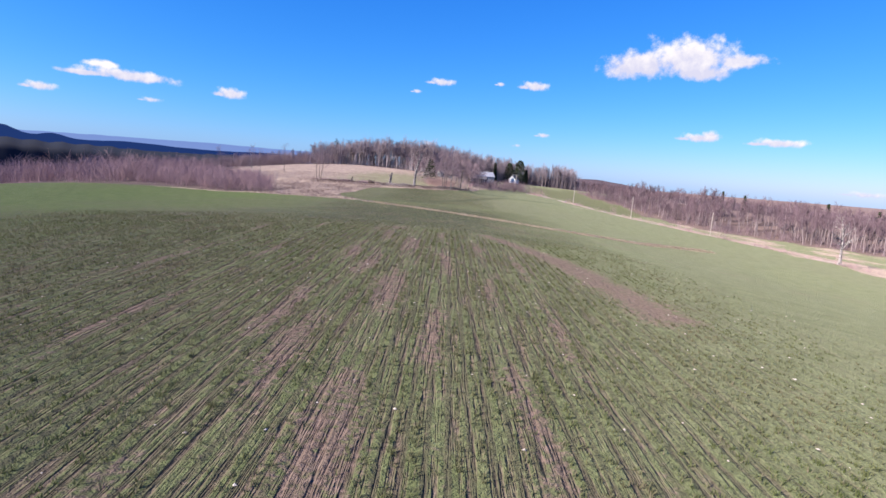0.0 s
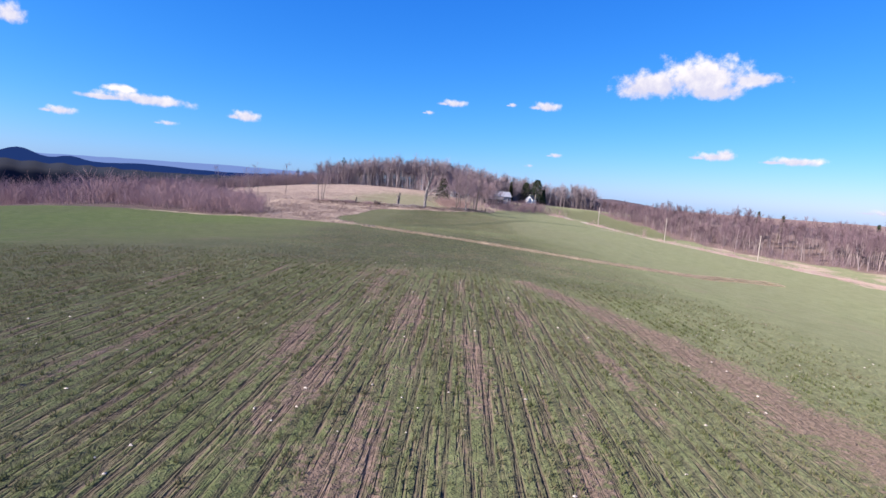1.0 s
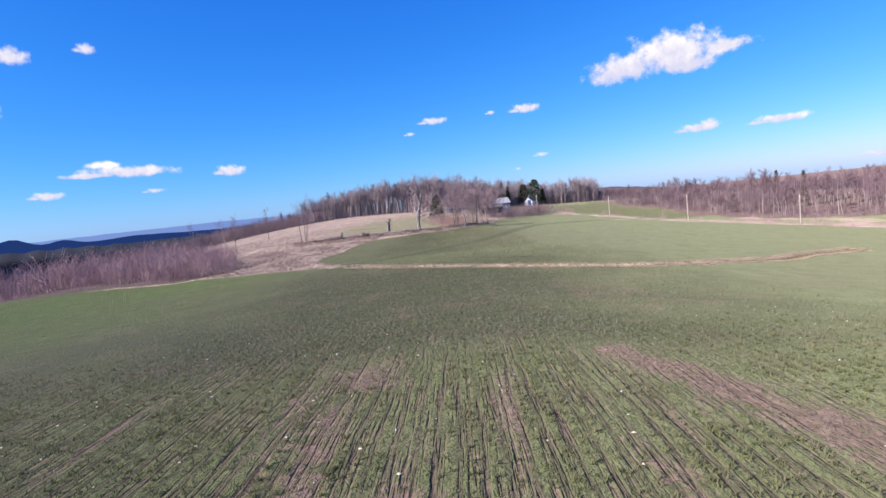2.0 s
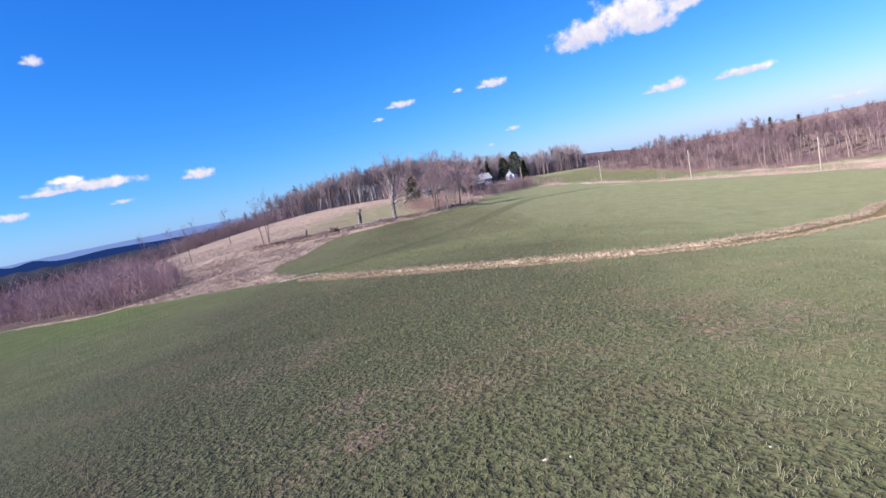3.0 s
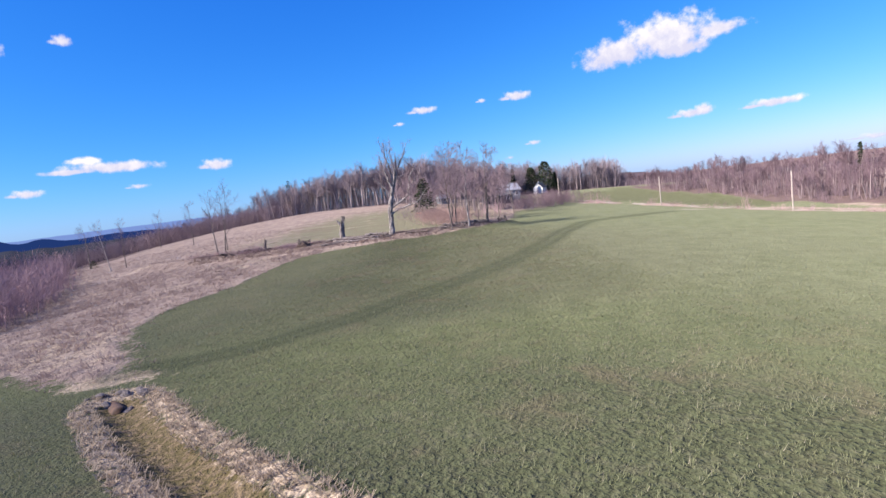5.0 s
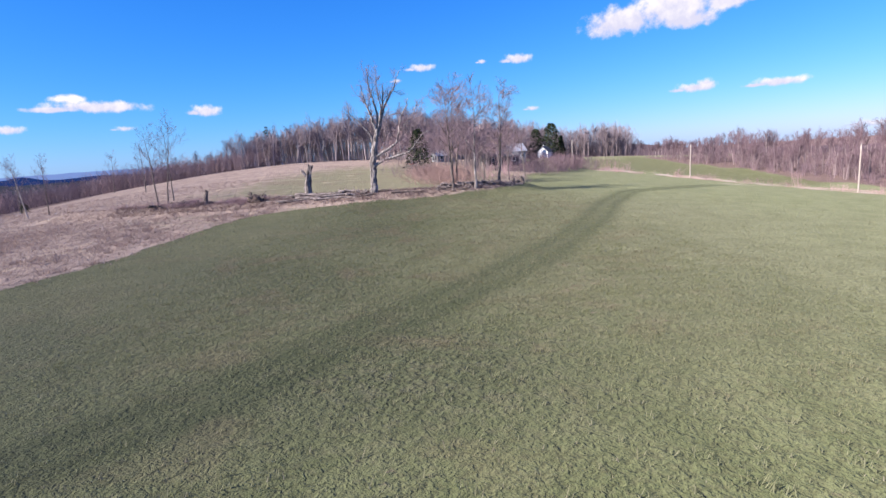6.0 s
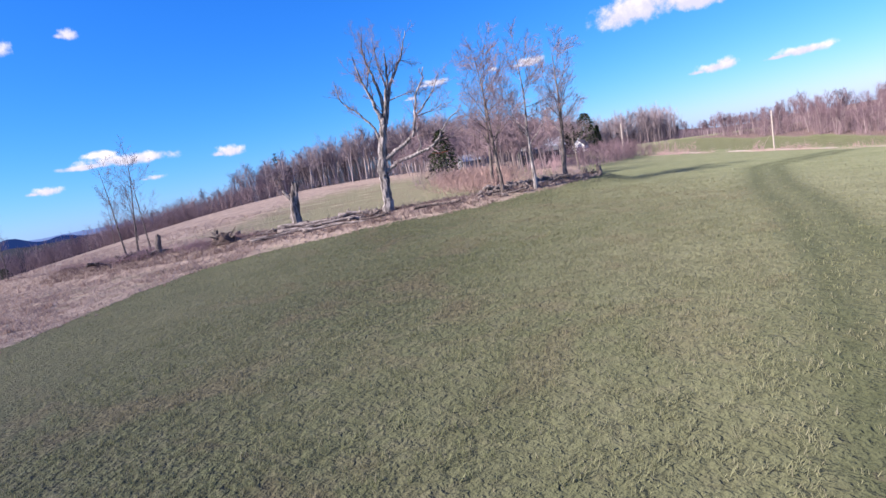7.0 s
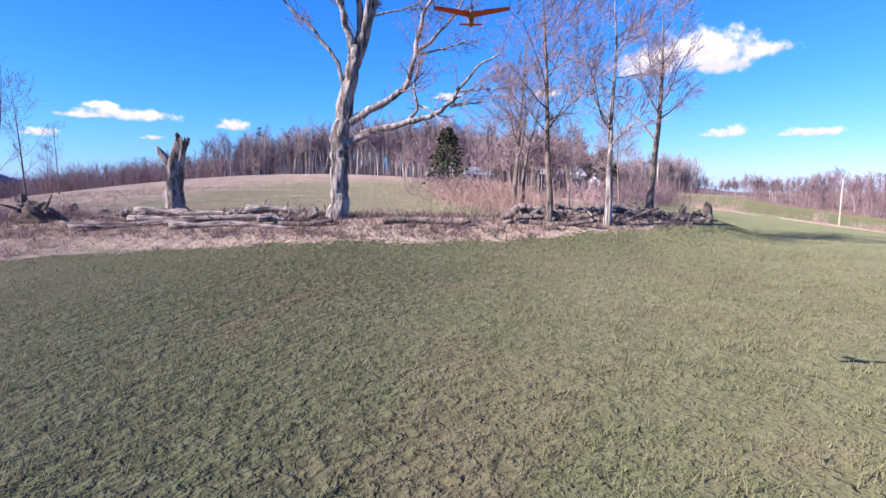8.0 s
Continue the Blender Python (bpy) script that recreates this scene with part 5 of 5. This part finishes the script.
def farmstead():
    house("farmhouse", at(18.5, 298), 12, 10.0, 7.5, 3.4, 2.2, M_GREYWALL, M_ROOF, "grey farmhouse with pale metal roof behind bare trees")
    house("shed", at(14.0, 276), 6, 9.0, 5.0, 2.4, 1.0, M_DARK, M_ROOFDARK, "low dark open-fronted shed in the farmyard", True)
    house("white_house", at(42.6, 361), -120, 6.0, 4.6, 2.9, 2.2, M_WHITE, M_ROOFDARK, "small white gabled house under a dark pine")
    house("small_barn", at(-2.5, 288), 20, 6.0, 4.6, 2.0, 1.5, M_GREYWALL, M_ROOF, "small grey barn with pale metal roof behind bare trees")


farmstead()


# ---- distance ----
def ridge(name, azimuth0, azimuth1, far, crest, seed, material, label):
    """A long wooded hill far off, with an uneven crest."""
    rng = np.random.default_rng(seed)
    n = 160
    az = np.radians(np.linspace(azimuth0, azimuth1, n))
    u = np.linspace(0, 1, n)
    h = crest(u) + far * 0.0006 * np.convolve(rng.normal(0, 1, n + 8), np.ones(9) / 3.0, "valid")
    rows = []
    for dist, f in ((far * 0.93, 0.0), (far * 0.96, 0.55), (far * 0.985, 0.9), (far, 1.0), (far * 1.04, 0.0)):
        rows.append(np.stack([np.sin(az) * dist, np.cos(az) * dist + 60, -75 + f * (h + 75)], -1))
    v = np.concatenate(rows)
    i = np.arange(4)[:, None] * n + np.arange(n - 1)[None, :]
    q = np.stack([i, i + 1, i + n + 1, i + n], -1).reshape(-1, 4)
    return tagged(new(name, quad_mesh(name, v, q, [material])), label, "hills", kind="structure")


# Far and mid hills glow in the blue of haze, painted as emission.
M_HILL_FAR = glow("far_hills_haze_glow", (0.16, 0.26, 0.56), 0.42)
M_HILL_MID = glow("mid_hills_haze_glow", (0.012, 0.035, 0.14), 0.42)
# Dark conifer tone with some blue of haze mixed into it.
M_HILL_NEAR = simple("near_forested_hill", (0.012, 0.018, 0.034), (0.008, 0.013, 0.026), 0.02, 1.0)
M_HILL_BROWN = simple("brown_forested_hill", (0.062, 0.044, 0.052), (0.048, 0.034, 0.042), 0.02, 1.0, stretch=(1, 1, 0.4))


def distance():
    ridge("backdrop_hills", -100, -14, 3500, lambda u: 16 + 14 * u + 10 * np.sin(u * 9), 1, M_HILL_FAR, "pale haze-blue hills on the horizon")
    ridge("backdrop_hills", -100, -16, 2700, lambda u: 3 + 38 * np.exp(-((u - 0.712) / 0.017) ** 2) + 22 * np.exp(-((u - 0.754) / 0.014) ** 2) + 30 * np.exp(-((u - 0.5) / 0.08) ** 2) + 4 * np.sin(u * 40), 2, M_HILL_MID, "deep haze-blue wooded hills")
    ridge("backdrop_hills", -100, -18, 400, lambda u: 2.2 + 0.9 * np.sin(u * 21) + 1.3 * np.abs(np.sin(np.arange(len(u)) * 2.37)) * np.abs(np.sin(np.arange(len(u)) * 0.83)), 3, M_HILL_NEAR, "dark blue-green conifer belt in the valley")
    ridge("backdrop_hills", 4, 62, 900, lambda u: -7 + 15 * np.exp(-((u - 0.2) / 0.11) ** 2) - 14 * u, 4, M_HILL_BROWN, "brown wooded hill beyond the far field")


distance()


def cloud_material():
    m = bpy.data.materials.new("cumulus")
    m.use_nodes = True
    t = m.node_tree
    t.nodes.clear()

    def node(kind, **keys):
        n = t.nodes.new(kind)
        for k, v in keys.items():
            n.inputs[k].default_value = v
        return n

    out, blend = node("ShaderNodeOutputMaterial"), node("ShaderNodeMixShader")
    # Emission stands for sunlit cloud; lilac base to white top is painted shading.
    clear, white = node("ShaderNodeBsdfTransparent"), node("ShaderNodeEmission", Strength=0.36)
    tint = t.nodes.new("ShaderNodeMix")
    tint.data_type = "RGBA"
    tint.inputs[6].default_value, tint.inputs[7].default_value = (0.70, 0.73, 0.90, 1), (1.0, 1.0, 1.0, 1)
    fade = t.nodes.new("ShaderNodeAttribute")
    fade.attribute_name = "body"
    coord = t.nodes.new("ShaderNodeTexCoord")
    puff = node("ShaderNodeTexNoise", Scale=0.011, Detail=7.0, Roughness=0.58)
    add = t.nodes.new("ShaderNodeMath")
    add.operation = "ADD"
    edge = node("ShaderNodeMapRange")
    edge.inputs["From Min"].default_value, edge.inputs["From Max"].default_value = 0.80, 1.16
    edge.interpolation_type = "SMOOTHSTEP"
    shade = node("ShaderNodeMapRange")
    shade.inputs["From Min"].default_value, shade.inputs["From Max"].default_value = 0.9, 1.25
    t.links.new(coord.outputs["Object"], puff.inputs["Vector"])
    t.links.new(puff.outputs["Fac"], add.inputs[0])
    t.links.new(fade.outputs["Fac"], add.inputs[1])
    t.links.new(add.outputs[0], edge.inputs["Value"])
    lift = t.nodes.new("ShaderNodeAttribute")
    lift.attribute_name = "lift"
    mixv = t.nodes.new("ShaderNodeMath")
    mixv.operation = "ADD"
    t.links.new(puff.outputs["Fac"], mixv.inputs[0])
    t.links.new(lift.outputs["Fac"], mixv.inputs[1])
    t.links.new(mixv.outputs[0], shade.inputs["Value"])
    t.links.new(shade.outputs[0], tint.inputs[0])
    t.links.new(tint.outputs[2], white.inputs["Color"])
    t.links.new(edge.outputs[0], blend.inputs[0])
    t.links.new(clear.outputs[0], blend.inputs[1])
    t.links.new(white.outputs[0], blend.inputs[2])
    t.links.new(blend.outputs[0], out.inputs["Surface"])
    return m


M_CLOUD = cloud_material()


def cloud(azimuth, elevation, wide, high, lobes=((0, 0, 1, 1),), thin=1.0):
    """A cumulus far off, a flat glowing card faced to the camera; wide and high in degrees; lobes in halves of its
    size.
    """
    far = 3900.0
    eye = Vector((-2.5, 80.0, 5.0))
    a, e = radians(azimuth), radians(elevation)
    way = Vector((math.sin(a) * math.cos(e), math.cos(a) * math.cos(e), math.sin(e)))
    w, h = far * radians(wide) * 0.5, far * radians(high) * 0.5
    nx, ny = 48, 24
    gx, gy = np.meshgrid(np.linspace(-1.6, 1.6, nx), np.linspace(-1.8, 1.8, ny))
    body = np.zeros_like(gx)
    for lx, ly, lw, lh in lobes:
        r = np.sqrt(((gx - lx) / lw) ** 2 + ((gy - ly) / (lh * np.where(gy > ly, 1.0, 0.8))) ** 2)
        body = np.maximum(body, np.clip(1.15 - 0.62 * r, 0, 1) * thin)
    v = np.stack([gx * w, gy * h, 30 * (gx ** 2)], -1).reshape(-1, 3)
    idx = np.arange(nx * ny).reshape(ny, nx)
    q = np.stack([idx[:-1, :-1], idx[:-1, 1:], idx[1:, 1:], idx[1:, :-1]], -1).reshape(-1, 4)
    me = quad_mesh("cloud", v, q, [M_CLOUD])
    for key, value in (("body", body * 0.75), ("lift", 0.5 + 0.35 * gy)):
        at_ = me.attributes.new(key, "FLOAT", "POINT")
        at_.data.foreach_set("value", value.astype(np.float32).ravel())
    ob = new("cloud", me)
    ob.matrix_world = look(eye + way * far, eye) @ pose(0, 0, 0, 0, 180, 0)
    ob.visible_shadow = False
    return tagged(ob, "small white fair-weather cumulus cloud", "cloud", "clouds in the sky", "structure")


def clouds():
    cloud(22.0, 11.6, 12.8, 4.6, ((-0.55, -0.2, 0.55, 0.65), (0.1, 0.1, 0.62, 0.85), (0.75, -0.02, 0.42, 0.3), (0.25, -0.45, 0.4, 0.4)))
    cloud(-31.2, 6.0, 9.0, 1.8, ((0.1, -0.1, 0.8, 0.6), (-0.6, -0.35, 0.5, 0.3), (-0.35, 0.6, 0.32, 0.4)))
    for az, el, w, h, thin in ((-37.5, 4.6, 2.7, 1.0, 0.95), (-22.4, 5.9, 2.9, 1.4, 1.0), (-29.2, 4.5, 2.3, 0.7, 0.8), (-1.6, 9.1, 3.0, 1.0, 0.95), (-4.0, 8.0, 1.4, 0.6, 0.85),
                             (8.0, 9.3, 3.0, 1.2, 1.0), (4.6, 9.3, 1.2, 0.6, 0.9), (9.4, 4.5, 1.9, 0.7, 0.85), (6.9, 3.3, 1.3, 0.6, 0.7), (24.0, 5.1, 3.4, 1.1, 0.95),
                             (25.2, 5.3, 2.0, 1.4, 1.0), (30.6, 4.9, 4.4, 1.0, 1.0), (-38.6, 16.0, 2.9, 1.9, 0.95), (-33.0, 16.9, 1.9, 1.3, 0.9), (-40.8, 11.7, 2.4, 2.2, 0.95), (-2.6, 2.9, 2.2, 1.0, 0.7), (37.6, 0.9, 3.5, 0.8, 0.8)):
        cloud(az, el - 0.45, w, h, ((0.15, 0.0, 0.85, 0.8), (-0.6, -0.3, 0.5, 0.4)), thin)


clouds()


# ---- the model aeroplane ----
M_ORANGE = simple("orange_covering", (0.92, 0.100, 0.040), (0.84, 0.085, 0.036), 3.0, 0.45)
M_MAGENTA = simple("magenta_covering", (0.50, 0.03, 0.13), (0.42, 0.03, 0.11), 3.0, 0.45)
M_CARBON = simple("black_plastic", (0.018, 0.018, 0.020), (0.03, 0.03, 0.032), 6.0, 0.4)
M_TAN = simple("tan_fuselage_foam", (0.36, 0.20, 0.10), (0.28, 0.15, 0.08), 4.0, 0.6)


def wing_panel(side, root, tip, x0, x1, sweep, rise, thick):
    """A tapered, swept aerofoil from x0 to x1; y ahead, z up."""
    outline = [(0.0, 0.0), (0.12, 0.75), (0.32, 1.0), (0.65, 0.6), (1.0, 0.04), (0.65, -0.25), (0.32, -0.4), (0.12, -0.35)]
    bm = bmesh.new()
    rings = []
    for f in (0.0, 0.5, 1.0):
        chord, x = root + (tip - root) * f, x0 + (x1 - x0) * f
        rings.append([bm.verts.new((side * x, -sweep * f - c * chord, rise * f + t * thick * chord)) for c, t in outline])
    for a, b in zip(rings[:-1], rings[1:]):
        for i in range(8):
            bm.faces.new((a[i], a[(i + 1) % 8], b[(i + 1) % 8], b[i]))
    bm.faces.new(rings[0])
    bm.faces.new(rings[-1][::-1])
    bmesh.ops.recalc_face_normals(bm, faces=bm.faces)
    return bm


def aeroplane(m):
    ob = new("model_aeroplane")
    ob.matrix_basis = m
    tagged(ob, "orange radio-controlled flying wing in flight above the field", "model aeroplane")
    for s in (-1, 1):
        part("wing", wing_panel(s, 0.27, 0.15, 0.05, 0.74, 0.20, 0.055, 0.09), M_ORANGE, ob, "orange tapered wing panel")
        part("wing_root", wing_panel(s, 0.29, 0.25, 0.03, 0.22, 0.035, 0.0165, 0.10), M_MAGENTA, ob, "magenta panel at the wing root")
        bm = wing_panel(s, 0.05, 0.045, 0.24, 0.72, 0.0, 0.0, 0.10)
        bmesh.ops.translate(bm, verts=bm.verts, vec=(0, -0.262, 0.018))
        for v in bm.verts:
            v.co.z += 0.075 * (abs(v.co.x) - 0.24)
            v.co.y -= 0.11 * (abs(v.co.x) - 0.24)
        part("elevon", bm, M_CARBON, ob, "dark elevon along the trailing edge")
        bm = bmesh.new()
        for y, z in ((-0.20, 0.0), (-0.36, -0.01), (-0.39, 0.11), (-0.30, 0.12)):
            for d in (-0.006, 0.006):
                bm.verts.new((s * 0.745 + d, y, z + 0.05))
        bmesh.ops.convex_hull(bm, input=bm.verts)
        part("winglet", bm, M_CARBON, ob, "black winglet")
        part("canard", wing_panel(s, 0.10, 0.08, 0.03, 0.24, 0.02, 0.0, 0.08), M_ORANGE, ob, "small orange foreplane").location = (0, 0.30, -0.03)
    bm = bmesh.new()
    bmesh.ops.create_uvsphere(bm, u_segments=14, v_segments=10, radius=1.0, matrix=Matrix.LocRotScale((0, 0.05, 0.0), None, (0.065, 0.40, 0.06)))
    part("fuselage", bm, M_TAN, ob)
    bm = bmesh.new()
    bmesh.ops.create_uvsphere(bm, u_segments=12, v_segments=8, radius=1.0, matrix=Matrix.LocRotScale((0, 0.12, 0.05), None, (0.045, 0.13, 0.045)))
    part("canopy", bm, M_CARBON, ob)
    bm = bmesh.new()
    bmesh.ops.create_cone(bm, cap_ends=True, segments=14, radius1=0.035, radius2=0.03, depth=0.08, matrix=Matrix.Translation((0, -0.36, 0.03)) @ Matrix.Rotation(radians(90), 4, "X"))
    motor = part("motor", bm, M_CARBON, ob)
    for s in (-1, 1):
        bm = bmesh.new()
        box(bm, -0.012, 0.012, -0.415, -0.405, 0.03, 0.03 + s * 0.13)
        part("propeller_blade", bm, M_CARBON, motor)
    for s in (-1, 1):
        v, q = tube([(s * 0.05, -0.05, 0.04), (s * 0.055, -0.07, 0.12), (s * 0.06, -0.08, 0.19)], (0.006, 0.005, 0.004), 6)
        part("antenna", quad_mesh("antenna", v, q, [M_CARBON]), None, ob)


aeroplane(pose(-5.985, 165.34, 3.139, -9, 1, 0) @ Matrix.Scale(0.537, 4))
